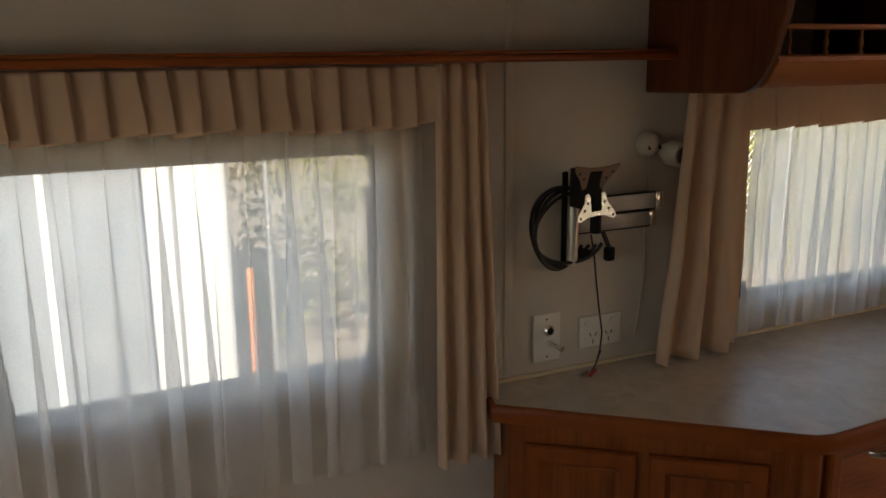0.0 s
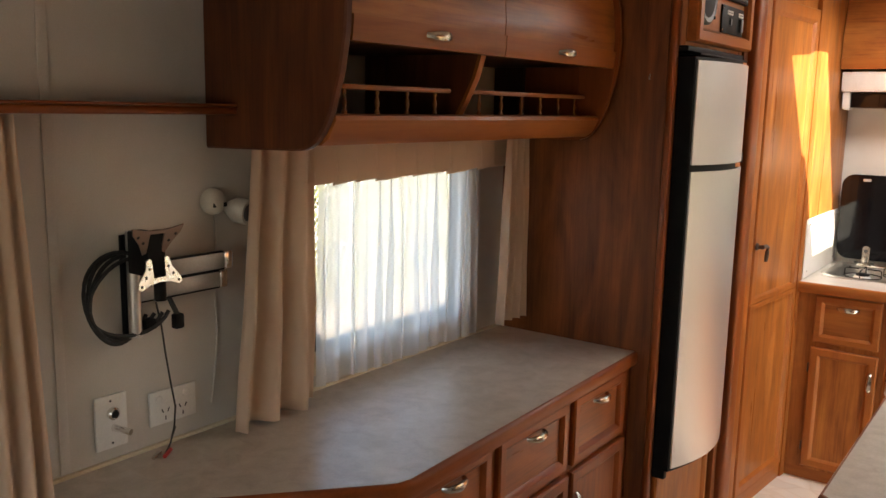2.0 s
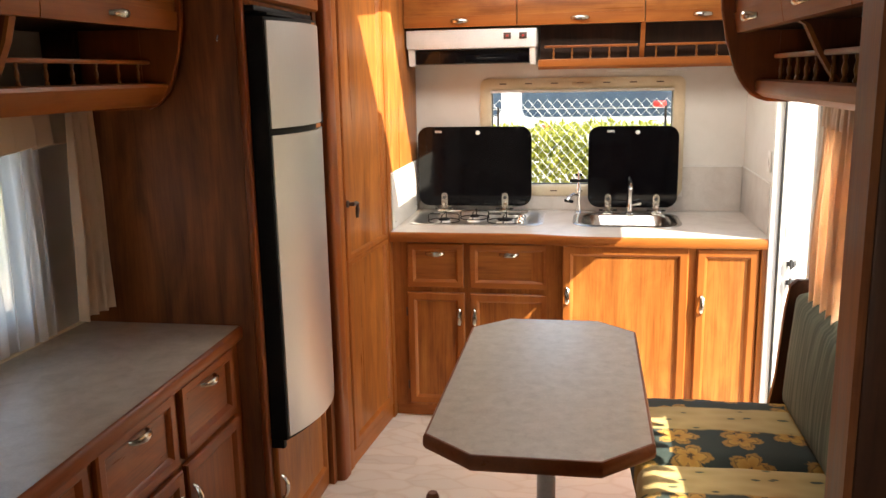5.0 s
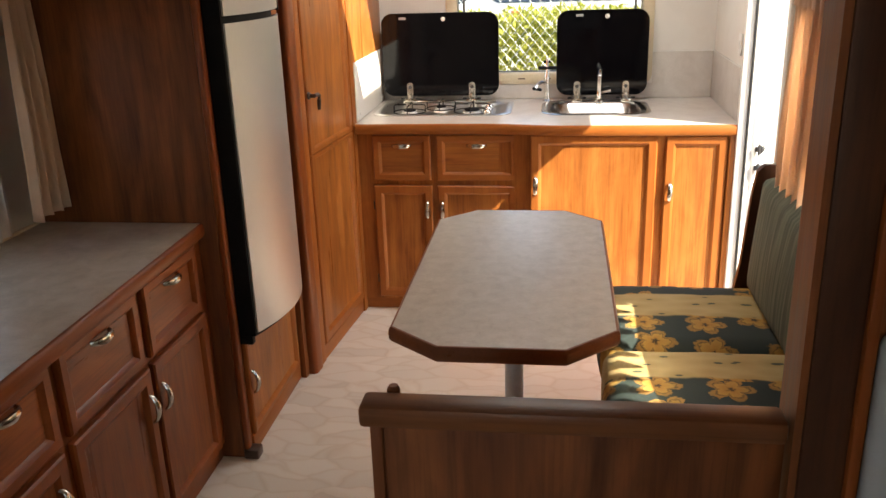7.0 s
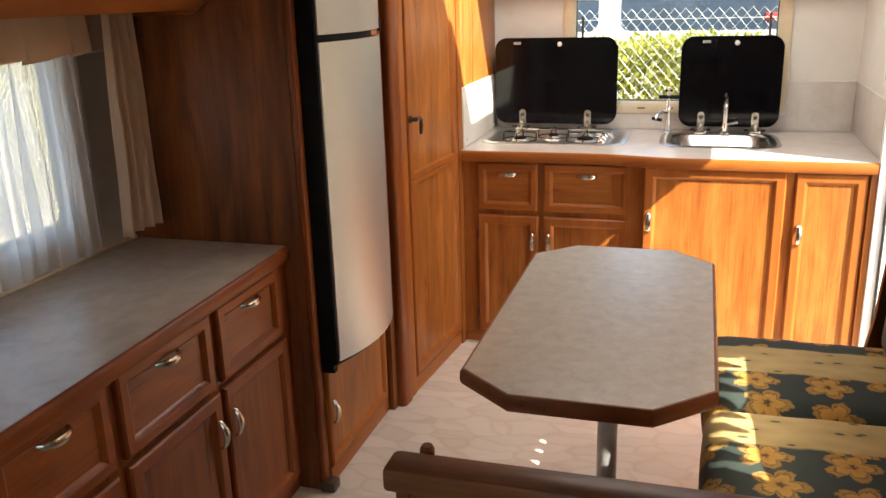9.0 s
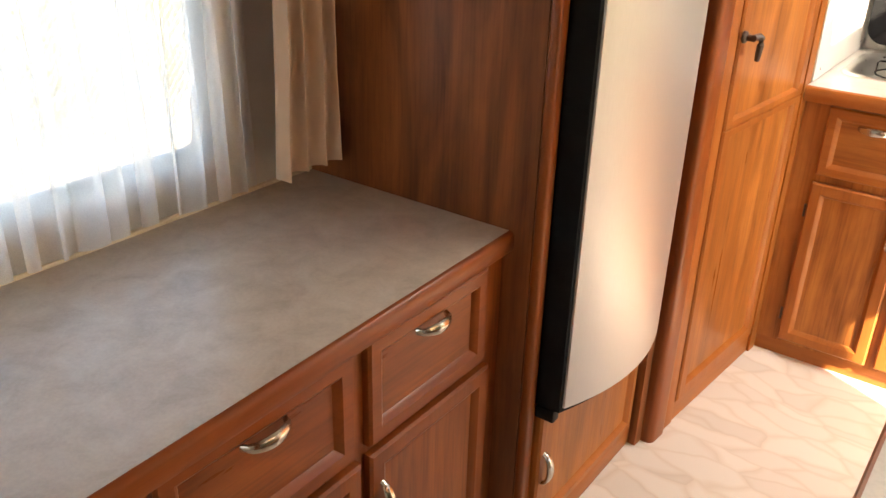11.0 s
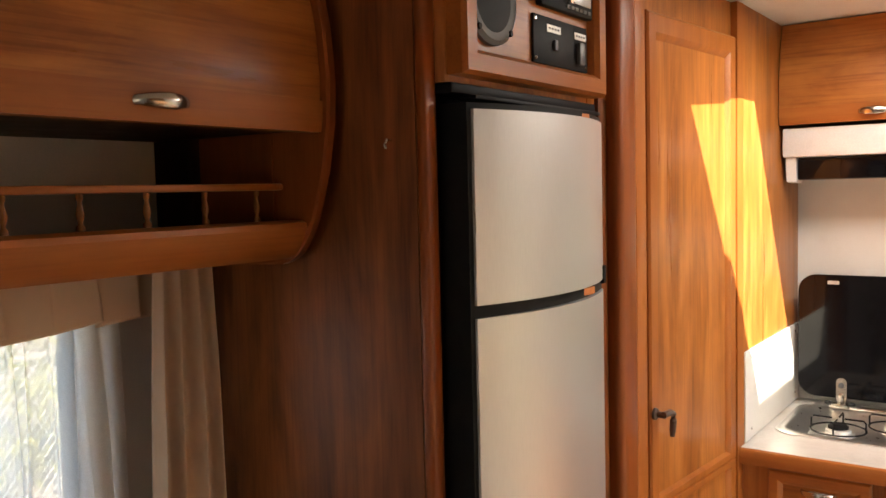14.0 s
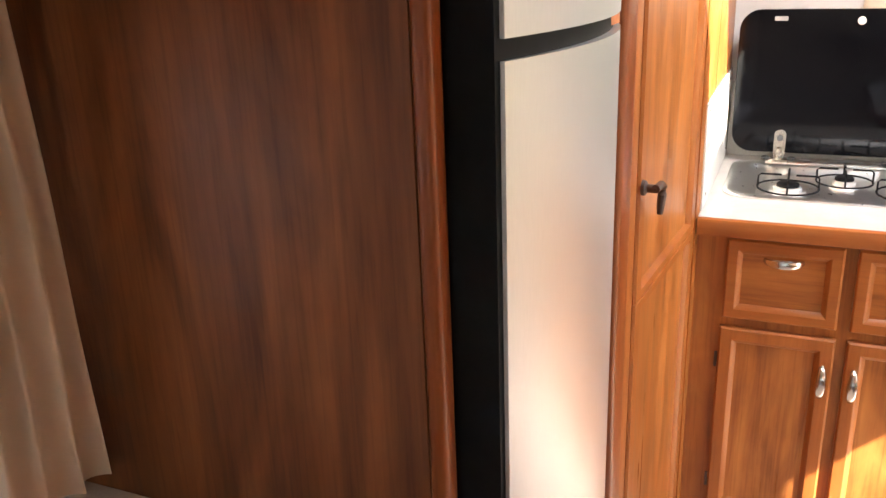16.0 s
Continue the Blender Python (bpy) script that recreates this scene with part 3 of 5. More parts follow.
# doorway and its open leaf
bm = bmesh.new()
for lo, hi in (((XR - 0.012, 2.592, 0), (XR + 0.045, 2.628, 1.535)), ((XR - 0.012, 3.252, 0), (XR + 0.045, 3.288, 1.535)), ((XR - 0.012, 2.628, 1.501), (XR + 0.045, 3.252, 1.535))):
    box(bm, lo, hi, 0.004)
df = solid("door_frame", bm, white_plastic, "white aluminium frame of the entry doorway", "door frame", kind="structure")
part("seal", B((XR + 0.020, 3.240, 0.0), (XR + 0.03, 3.251, 1.50), 0.004), rubber, df, "black rubber door seal")
leaf = thing("door_1", (XR + 0.05, 3.25, 0.05), "white entry door swung open to the outside", "door", kind="structure")
leaf.rotation_euler = (0, 0, radians(65))
part("leaf", B((XR + 0.055, 3.235, 0.03), (XR + 0.55, 3.265, 1.50), 0.006), white_plastic, leaf, "plain white door leaf")
part("leaf_edge", B((XR + 0.10, 3.228, 0.08), (XR + 0.108, 3.2345, 1.46), 0.002), silver_paint, leaf)
part("leaf_edge", B((XR + 0.50, 3.226, 0.03), (XR + 0.538, 3.2345, 1.50), 0.003), silver_paint, leaf)
for z in (0.72, 0.80):
    hb = B((XR + 0.046, 3.205, z - 0.014), (XR + 0.085, 3.213, z + 0.014), 0.003)
    for k in (0.058, 0.075):
        lathe(hb, (XR + k, 3.204, z), ((0.005, -0.002), (0.004, 0.0015)), 8, 1)
    tube(hb, [(XR + 0.05, 3.218, z - 0.02), (XR + 0.05, 3.218, z + 0.02)], 0.007, 8)
    box(hb, (XR + 0.05, 3.212, z - 0.01), (XR + 0.07, 3.236, z + 0.01))
    part("hinge", hb, grey_plastic, leaf, "dark metal door hinge")

# kitchen splashback
solid("splashback_front", prism(bmesh.new(), [(0.735, 0.902), (XR - 0.008, 0.902), (XR - 0.008, 1.124), (2.087, 1.124), (2.087, 0.973), (1.063, 0.973), (1.063, 1.124), (0.735, 1.124)], 1, YF - 0.006, YF - 0.001), laminate_light, "pale stone laminate splashback on the front wall", "splashback", kind="structure")
solid("splashback_right", B((XR - 0.006, 3.33, 0.902), (XR - 0.001, YF - 0.007, 1.124), 0.001), laminate_light, "pale stone laminate splashback on the side wall", "splashback", kind="structure")
solid("trim_splash", B((2.088, YF - 0.008, 1.1245), (XR - 0.002, YF - 0.001, 1.13), 0.001), white_plastic, "thin white trim over the splashback", "trim", kind="structure")
solid("trim_splash", B((XR - 0.008, 3.33, 1.1245), (XR - 0.001, YF - 0.009, 1.13), 0.001), white_plastic, "thin white trim over the splashback", "trim", kind="structure")
sp = solid("splashback_left", B((0.727, 3.36, 0.902), (0.732, YF - 0.007, 1.165), 0.001), wall_white, "white splash panel screwed beside the hob", "splashback", kind="structure")
for y, z in ((3.42, 0.93), (3.42, 1.14), (3.94, 0.93), (3.94, 1.14)):
    part("screw", lathe(bmesh.new(), (0.732, y, z), ((0.004, 0), (0.003, 0.0015)), 8, 0), satin_nickel, sp)
sw = solid("light_switch", B((XR - 0.009, 3.345, 1.17), (XR - 0.001, 3.395, 1.26), 0.003), white_plastic, "white rocker light switch by the door", "switch")
part("rocker", B((XR - 0.013, 3.36, 1.195), (XR - 0.0085, 3.38, 1.235), 0.002), white_plastic, sw)

# ---- left sideboard ----
WZ = 0.838
wt_out = [(0.003, 0.300), (0.112, 0.270), (0.552, 0.777), (0.562, 0.812), (0.534, 2.028), (0.003, 2.028)]
bm = prism(bmesh.new(), wt_out, 2, WZ - 0.004, WZ)
wt = thing("worktop", (0.3, 1.2, WZ - 0.04), "grey stone-look laminate worktop with cherry edging", "worktop")
part("laminate_top", bm, laminate, wt, "", 20)


def edging(path, z0, z1, out=0.008):
    """A bull-nosed wooden lipping along a worktop's edge (path runs with the outside on its right)."""
    prof = [(0, z0), (out * 0.7, z0), (out, z0 + 0.008), (out, z1 - 0.010), (out * 0.75, z1 - 0.003), (out * 0.35, z1), (0, z1)]
    pts = [Vector((*p, 0)) for p in path]
    rings = []
    for i, p in enumerate(pts):
        ns = []
        for a, b in ((i - 1, i), (i, i + 1)):
            if a >= 0 and b < len(pts):
                d = (pts[b] - pts[a]).normalized()
                ns.append(Vector((d.y, -d.x, 0)))
        n = sum(ns, Vector()).normalized()
        k = 1 / max(0.5, n.dot(ns[0]))
        rings.append([(p.x + n.x * o * k, p.y + n.y * o * k, z) for o, z in prof])
    b, vs = loft(rings)
    b.faces.new(vs[0])
    b.faces.new(vs[-1])
    return b


part("edging", edging([(0.003, 0.300), (0.112, 0.270), (0.552, 0.777), (0.562, 0.812), (0.534, 2.028)], WZ - 0.042, WZ - 0.0005, 0.012), shaded_solid_y, wt, "rounded cherry lipping")
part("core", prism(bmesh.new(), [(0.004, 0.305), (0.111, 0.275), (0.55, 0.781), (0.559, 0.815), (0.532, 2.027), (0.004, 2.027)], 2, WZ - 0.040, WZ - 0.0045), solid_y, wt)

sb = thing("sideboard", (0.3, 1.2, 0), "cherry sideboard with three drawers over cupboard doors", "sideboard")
part("carcass", prism(bmesh.new(), [(0.004, 0.325), (0.115, 0.300), (0.515, 0.795), (0.523, 0.83), (0.523, 2.028), (0.004, 2.028)], 2, 0.06, WZ - 0.042), shaded_veneer_z, sb, "", 20)
part("plinth", prism(bmesh.new(), [(0.004, 0.345), (0.12, 0.325), (0.49, 0.80), (0.510, 0.84), (0.510, 2.028), (0.004, 2.028)], 2, 0.0, 0.06), shaded_solid_y, sb, "", 20)
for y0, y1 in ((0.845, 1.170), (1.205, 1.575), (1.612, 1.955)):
    framed_front(sb, "drawer", (0.5232, y0, 0.582), Y, Z, X, y1 - y0, 0.208, 0.042, shaded_solid_y, shaded_veneer_y, ((y1 - y0) / 2, 0.166, "u", 0.014))
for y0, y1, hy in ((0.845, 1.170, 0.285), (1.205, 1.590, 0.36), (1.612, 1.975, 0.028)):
    framed_front(sb, "cupboard_door", (0.5232, y0, 0.075), Y, Z, X, y1 - y0, 0.487, 0.048, shaded_solid_z, shaded_veneer_z, (hy, 0.375, "v", 0.016))
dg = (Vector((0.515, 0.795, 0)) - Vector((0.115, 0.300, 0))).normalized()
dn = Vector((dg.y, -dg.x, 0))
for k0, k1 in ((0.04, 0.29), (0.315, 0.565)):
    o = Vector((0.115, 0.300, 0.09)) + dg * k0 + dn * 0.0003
    framed_front(sb, "cupboard_door", o, dg, Z, dn, k1 - k0, 0.655, 0.05, shaded_solid_z, shaded_veneer_z, None)
part("corner_post", tube(bmesh.new(), [(0.517, 0.808, 0.06), (0.517, 0.808, WZ - 0.043)], 0.022, 12), shaded_solid_z, sb)

# ---- tall fridge panel, fridge, radio panel ----
fp = thing("fridge_surround", (0.3, 2.05, 0), "tall dark cherry end panel beside the fridge", "cabinet panel")
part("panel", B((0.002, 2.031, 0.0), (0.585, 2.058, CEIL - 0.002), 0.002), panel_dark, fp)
part("edge_post", B((0.5852, 2.028, 0.0), (0.607, 2.064, CEIL - 0.002), 0.008, 3), shaded_solid_z, fp, "rounded cherry edge strip")
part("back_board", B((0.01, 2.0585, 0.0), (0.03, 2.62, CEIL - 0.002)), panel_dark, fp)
part("foot_trim", B((0.588, 2.02, 0.0), (0.64, 2.07, 0.035), 0.006), bronze, fp, "dark foot cover")

hk = bmesh.new()
tube(hk, [(0.535, 2.031, 1.728), (0.535, 2.018, 1.728), (0.535, 2.012, 1.720), (0.535, 2.016, 1.714)], 0.0025, 8)
part("hook", hk, chrome, fp, "tiny chrome hook")

fr = thing("fridge", (0.35, 2.33, 0.44), "tall two-door fridge with curved silver doors, black sides", "fridge")
part("cabinet", B((0.04, 2.068, 0.425), (0.595, 2.615, 1.80), 0.004), black_plastic, fr, "black fridge cabinet")


def curved_front(y0, y1, z0, z1, x0, edge, bulge, zlow=0.0):
    """A door slab whose front bows outward across its width."""
    n = 14
    lo, hi = [], []
    for i in range(n + 1):
        s = i / n
        x = edge + bulge * (1 - (2 * s - 1) ** 2) + 0.004 * s
        lo.append((x, y0 + (y1 - y0) * s, z0 - zlow * s))
    for p in lo:
        hi.append((p[0], p[1], z1))
    b = bmesh.new()
    a = [b.verts.new(p) for p in lo] + [b.verts.new((x0, y1, z0 - zlow)), b.verts.new((x0, y0, z0))]
    c = [b.verts.new(p) for p in hi] + [b.verts.new((x0, y1, z1)), b.verts.new((x0, y0, z1))]
    b.faces.new(a)
    b.faces.new(c)
    for k in range(len(a)):
        b.faces.new((a[k], a[(k + 1) % len(a)], c[(k + 1) % len(a)], c[k]))
    return b


FY0, FY1 = 2.086, 2.565
part("door_liner", curved_front(FY0 - 0.008, FY1 + 0.006, 0.434, 1.785, 0.597, 0.654, 0.046), black_plastic, fr, "black door edge", 30)
up = part("freezer_door", curved_front(FY0, FY1 - 0.004, 1.452, 1.774, 0.60, 0.662, 0.050), fridge_skin, fr, "silver curved freezer door", 30)
lo_ = part("fridge_door", curved_front(FY0, FY1 - 0.004, 0.445, 1.430, 0.60, 0.662, 0.050), fridge_skin, fr, "silver curved fridge door", 30)
part("handle_recess", B((0.655, 2.5475, 1.4425), (0.674, 2.5612, 1.480), 0.002), black_plastic, up)
# orange glint at the door edges, put in as small coloured strips
part("glint_strip", curved_front(2.395, 2.45, 1.4345, 1.448, 0.62, 0.6955, 0.001), orange_colour, fr, "small orange strip, a glint put into its colour")
part("glint_strip", curved_front(2.40, 2.435, 1.7755, 1.783, 0.62, 0.6955, 0.001), orange_colour, fr, "small orange strip, a glint put into its colour")
part("hinge_foot", B((0.60, 2.072, 0.405), (0.645, 2.098, 0.434), 0.003), black_plastic, fr)
part("top_vent", B((0.585, 2.064, 1.801), (0.635, 2.60, 1.818), 0.003), black_plastic, fr)
part("vent_lip", B((0.595, 2.09, 1.790), (0.665, 2.56, 1.797), 0.002), black_plastic, fr)

fb = thing("fridge_base_cupboard", (0.6, 2.33, 0), "low cherry cupboard under the fridge", "cupboard")
part("carcass", B((0.04, 2.06, 0.06), (0.600, 2.62, 0.424), 0.002), veneer_z, fb)
part("plinth", B((0.04, 2.068, 0.0), (0.612, 2.62, 0.0595), 0.003), solid_y, fb)
framed_front(fb, "cupboard_door", (0.6005, 2.078, 0.065), Y, Z, X, 0.525, 0.345, 0.036, solid_z, veneer_z, (0.022, 0.19, "v", 0.016))

rp = thing("radio_panel", (0.63, 2.32, 1.82), "cherry panel with speaker, stereo and switch plate", "control panel")
part("surround", B((0.04, 2.06, 1.8185), (0.625, 2.62, CEIL - 0.003), 0.002), veneer_z, rp)
rings = []
for ins, c in ((0, 0.6255), (0, 0.655), (0.006, 0.664), (0.034, 0.664), (0.042, 0.654), (0.046, 0.640), (0.046, 0.6255)):
    rings.append([(c, 2.066 + ins, 1.83 + ins), (c, 2.598 - ins, 1.83 + ins), (c, 2.598 - ins, CEIL - 0.004 - ins), (c, 2.066 + ins, CEIL - 0.004 - ins)])
b, vs = loft(rings)
for k in range(4):
    b.faces.new((vs[0][k], vs[-1][k], vs[-1][(k + 1) % 4], vs[0][(k + 1) % 4]))
part("frame", b, solid_y, rp, "", 20)
part("board", B((0.6255, 2.108, 1.872), (0.640, 2.556, CEIL - 0.046)), veneer_y, rp)
spk = part("speaker", lathe(bmesh.new(), (0.640, 2.175, 1.965), ((0.078, 0), (0.078, 0.008), (0.070, 0.013), (0.062, 0.010)), 32, 0), grey_plastic, rp, "round dark speaker ring")
part("grille", lathe(bmesh.new(), (0.6405, 2.175, 1.965), ((0.061, 0), (0.061, 0.009), (0.03, 0.012), (0.005, 0.0125)), 32, 0), black_plastic, spk)
part("speaker_bar", B((0.652, 2.12, 1.985), (0.6545, 2.23, 1.992), 0.001), grey_plastic, spk)
for dy, dz in ((-0.05, -0.052), (0.05, -0.052)):
    part("screw", lathe(bmesh.new(), (0.651, 2.175 + dy, 1.965 + dz), ((0.006, 0), (0.005, 0.004)), 8, 0), black_plastic, spk)
st = part("stereo", B((0.640, 2.335, 1.982), (0.656, 2.548, 2.045), 0.004), black_plastic, rp, "black car stereo with chrome dial")
part("dial", lathe(bmesh.new(), (0.656, 2.44, 2.012), ((0.014, 0), (0.014, 0.010), (0.011, 0.013)), 20, 0), chrome, st)
part("display", B((0.656, 2.455, 2.004), (0.6585, 2.535, 2.026), 0.001), silver_paint, st)
part("dial", lathe(bmesh.new(), (0.656, 2.37, 2.014), ((0.012, 0), (0.012, 0.008), (0.009, 0.010)), 16, 0), grey_plastic, st)
for k in range(6):
    part("button", B((0.656, 2.43 + 0.018 * k, 1.990), (0.659, 2.443 + 0.018 * k, 1.997), 0.001), grey_plastic, st)
sp_ = part("switch_plate", B((0.640, 2.318, 1.876), (0.646, 2.54, 1.966), 0.002), black_plastic, rp, "black switch plate with two switches")
for y, w in ((2.368, 0.055), (2.482, 0.05)):
    lab = part("switch_label", B((0.646, y, 1.938), (0.6475, y + w, 1.952), 0.0005, 1), white_plastic, sp_, "white label with unreadable print")
    for k in range(4):
        part("print", B((0.6475, y + 0.006 + k * w * 0.21, 1.943), (0.648, y + 0.006 + k * w * 0.21 + w * 0.13, 1.947)), grey_plastic, lab)
part("toggle", B((0.646, 2.392, 1.905), (0.652, 2.404, 1.925), 0.002), grey_plastic, sp_)
part("socket", B((0.646, 2.49, 1.888), (0.656, 2.514, 1.932), 0.003), grey_plastic, sp_)
for y, z in ((2.325, 1.957), (2.325, 1.885), (2.533, 1.885)):
    part("screw", lathe(bmesh.new(), (0.646, y, z), ((0.004, 0), (0.003, 0.002)), 8, 0), satin_nickel, sp_)

# ---- pantry ----
# its front stands a few degrees off the side wall's line
PU = Vector((0.09, 1.0, 0)).normalized()
PN = Vector((PU.y, -PU.x, 0))
P0 = Vector((0.662, 2.612, 0))


def on_pantry(s, n=0.0, z=0.0):
    return P0 + PU * s + PN * n + Vector((0, 0, z))


def pantry_block(outline, z0, z1, bevel=0.0):
    """An upright block from (along, outward) pairs on the pantry's front line."""
    bm = prism(bmesh.new(), [tuple(on_pantry(s, n))[:2] for s, n in outline], 2, z0, z1)
    if bevel:
        bmesh.ops.bevel(bm, geom=[e for e in bm.edges if abs(e.verts[0].co.z - e.verts[1].co.z) > 0.1], offset=bevel, segments=4, profile=0.5, affect="EDGES")
    return bm


pa = thing("pantry", (0.4, 3.2, 0), "tall cherry pantry cupboard with one long framed door", "pantry")
part("carcass", pantry_block([(0.172, -0.019), (0.742, -0.019), (0.742, -0.66), (0.172, -0.64)], 0.0, CEIL - 0.002), veneer_z, pa, "", 20)
part("side_panel", B((0.60, 3.3545, 0.0), (0.7265, YF - 0.002, CEIL - 0.002), 0.001), veneer_z, pa, "bright cherry side panel running to the front wall")
part("front_post", pantry_block([(0.034, 0.004), (0.120, 0.004), (0.120, -0.60), (0.034, -0.60)], 0.0, CEIL - 0.002, 0.020), shaded_solid_z, pa, "broad rounded cherry post")
part("recess_strip", pantry_block([(0.0, -0.028), (0.033, -0.028), (0.033, -0.58), (0.0, -0.58)], 0.0, CEIL - 0.002), panel_dark, pa, "dark recessed strip beside the fridge")
part("groove_strip", pantry_block([(0.121, -0.004), (0.171, -0.004), (0.171, -0.30), (0.121, -0.30)], 0.0, CEIL - 0.002, 0.003), solid_z, pa)
part("corner_post", pantry_block([(0.698, -0.0185), (0.698, 0.0), (0.741, 0.0), (0.741, -0.0185)], 0.0, CEIL - 0.002), solid_z, pa)
part("kick", pantry_block([(0.174, -0.0185), (0.174, -0.008), (0.697, -0.008), (0.697, -0.0185)], 0.0, 0.062), solid_y, pa)
pd = thing("pantry_door", on_pantry(0.43, 0, 0.07), "long cherry pantry door with black lever handle", "door")
for z0, h, en in ((0.068, 0.8085, (1.0, 0.5)), (0.877, 1.165, (0.5, 1.2))):
    framed_front(pd, "door_panel", on_pantry(0.180, -0.0187, z0), PU, Z, PN, 0.512, h, 0.052, solid_z, veneer_z, ends=en)
hm = Matrix(((PN.x, PU.x, 0, 0), (PN.y, PU.y, 0, 0), (0, 0, 1, 0), (0, 0, 0, 1)))
hb = lathe(bmesh.new(), (0.0, 0.0, 0.0), ((0.015, 0), (0.014, 0.006), (0.008, 0.010), (0.008, 0.028)), 14, 0)
tube(hb, [(0.026, -0.007, 0.002), (0.029, 0.022, 0.003), (0.029, 0.036, -0.004), (0.027, 0.042, -0.020), (0.025, 0.043, -0.043), (0.024, 0.043, -0.060)], [0.008, 0.008, 0.0085, 0.0085, 0.008, 0.006], 10)
bmesh.ops.transform(hb, matrix=Matrix.Translation(on_pantry(0.196, -0.0005, 1.108)) @ hm, verts=hb.verts)
part("lever_handle", hb, bronze, pd, "dark bronze lever handle")

# ---- kitchen ----
KZ = 0.90


def kitchen_edge(off=0.0):
    """The gently curved front line of the kitchen, from the pantry to the side wall."""
    pts = []
    for i in range(25):
        x = 0.728 + (XR - 0.004 - 0.728) * i / 24
        s = min(1, max(0, (x - 1.30) / 0.36))
        pts.append((x, 3.325 - 0.055 * (s * s * (3 - 2 * s)) + off))
    return pts


kt = thing("kitchen_worktop", (1.55, 3.65, KZ - 0.04), "pale laminate kitchen worktop with cherry lipping", "worktop")
front_line = kitchen_edge()
# the top is cut round the two bowls
HOB, SINK = (1.085, 3.715, 0.60, 0.36), (1.80, 3.70, 0.44, 0.34)


def top_with_holes(z0, z1):
    b = bmesh.new()
    xs = sorted({0.728, XR - 0.004, HOB[0] - HOB[2] / 2, HOB[0] + HOB[2] / 2, SINK[0] - SINK[2] / 2, SINK[0] + SINK[2] / 2, *[p[0] for p in front_line]})

    def yf(x):
        for (xa, ya), (xb, yb) in zip(front_line, front_line[1:]):
            if xa <= x <= xb + 1e-6:
                return ya + (yb - ya) * (x - xa) / (xb - xa)
        return front_line[-1][1]
    for xa, xb in zip(xs, xs[1:]):
        spans = [(None, YF - 0.007)]
        for cx, cy, w, h in (HOB, SINK):
            if cx - w / 2 <= xa + 1e-6 and xb <= cx + w / 2 + 1e-6:
                spans = [(None, cy - h / 2), (cy + h / 2, YF - 0.007)]
        for lo, hi in spans:
            q = [(xa, yf(xa) if lo is None else lo), (xb, yf(xb) if lo is None else lo), (xb, hi), (xa, hi)]
            prism(b, q, 2, z0, z1)
    return b


part("laminate_top", top_with_holes(KZ - 0.036, KZ), laminate_light, kt, "", 10)
part("edging", edging(kitchen_edge(0.0), KZ - 0.044, KZ - 0.0005, 0.014), solid_x, kt, "rounded cherry lipping")

ku = thing("kitchen_unit", (1.55, 3.6, 0), "cherry kitchen base unit with drawers and cupboard doors", "kitchen unit")
out = [(x, y + 0.022) for x, y in front_line]
inner = [(XR - 0.004, 3.46), (0.729, 3.46)]
part("face_frame", prism(bmesh.new(), out + inner, 2, 0.055, KZ - 0.045), veneer_z, ku, "", 20)
part("plinth", prism(bmesh.new(), [(x, y + 0.012) for x, y in out] + inner, 2, 0.0, 0.0545), solid_x, ku, "", 20)
part("end_panel", B((2.345, 3.268, 0.055), (2.375, 3.291, KZ - 0.045), 0.003), solid_z, ku)
YL, YRR = 3.3465, 3.2915
for x0, x1 in ((0.800, 1.062), (1.090, 1.452)):
    framed_front(ku, "drawer", (x0, YL, 0.640), X, Z, NY, x1 - x0, 0.208, 0.040, solid_x, veneer_x, ((x1 - x0) / 2, 0.160, "u", 0.014))
framed_front(ku, "cupboard_door", (0.797, YL, 0.070), X, Z, NY, 0.268, 0.545, 0.045, solid_z, veneer_z, (0.245, 0.430, "v", 0.016), (0.09, 0.45))
framed_front(ku, "cupboard_door", (1.090, YL, 0.070), X, Z, NY, 0.360, 0.545, 0.045, solid_z, veneer_z, (0.022, 0.430, "v", 0.016))
framed_front(ku, "cupboard_door", (1.512, YRR + 0.002, 0.070), X, Z, NY, 0.538, 0.785, 0.048, solid_z, veneer_z, (0.022, 0.560, "v", 0.016))
framed_front(ku, "cupboard_door", (2.085, YRR, 0.070), X, Z, NY, 0.252, 0.780, 0.045, solid_z, veneer_z, (0.024, 0.535, "v", 0.016))


def bowl(name, parent, cx, cy, w, h, depth, lip, material, r=0.06):
    """A pressed steel pan let into the worktop."""
    rings = []
    for ins, z in ((-lip, KZ + 0.001), (-lip, KZ + 0.004), (-lip + 0.006, KZ + 0.006), (0.0, KZ + 0.0045), (0.012, KZ - 0.004), (0.05, KZ - depth), (0.09, KZ - depth - 0.002)):
        rings.append([(a, b, z) for a, b in rounded(cx, cy, w - 2 * ins, h - 2 * ins, max(0.03, r - ins * 0.3))])
    b, vs = loft(rings)
    b.faces.new(vs[-1])
    return part(name, b, material, parent, "", 50)


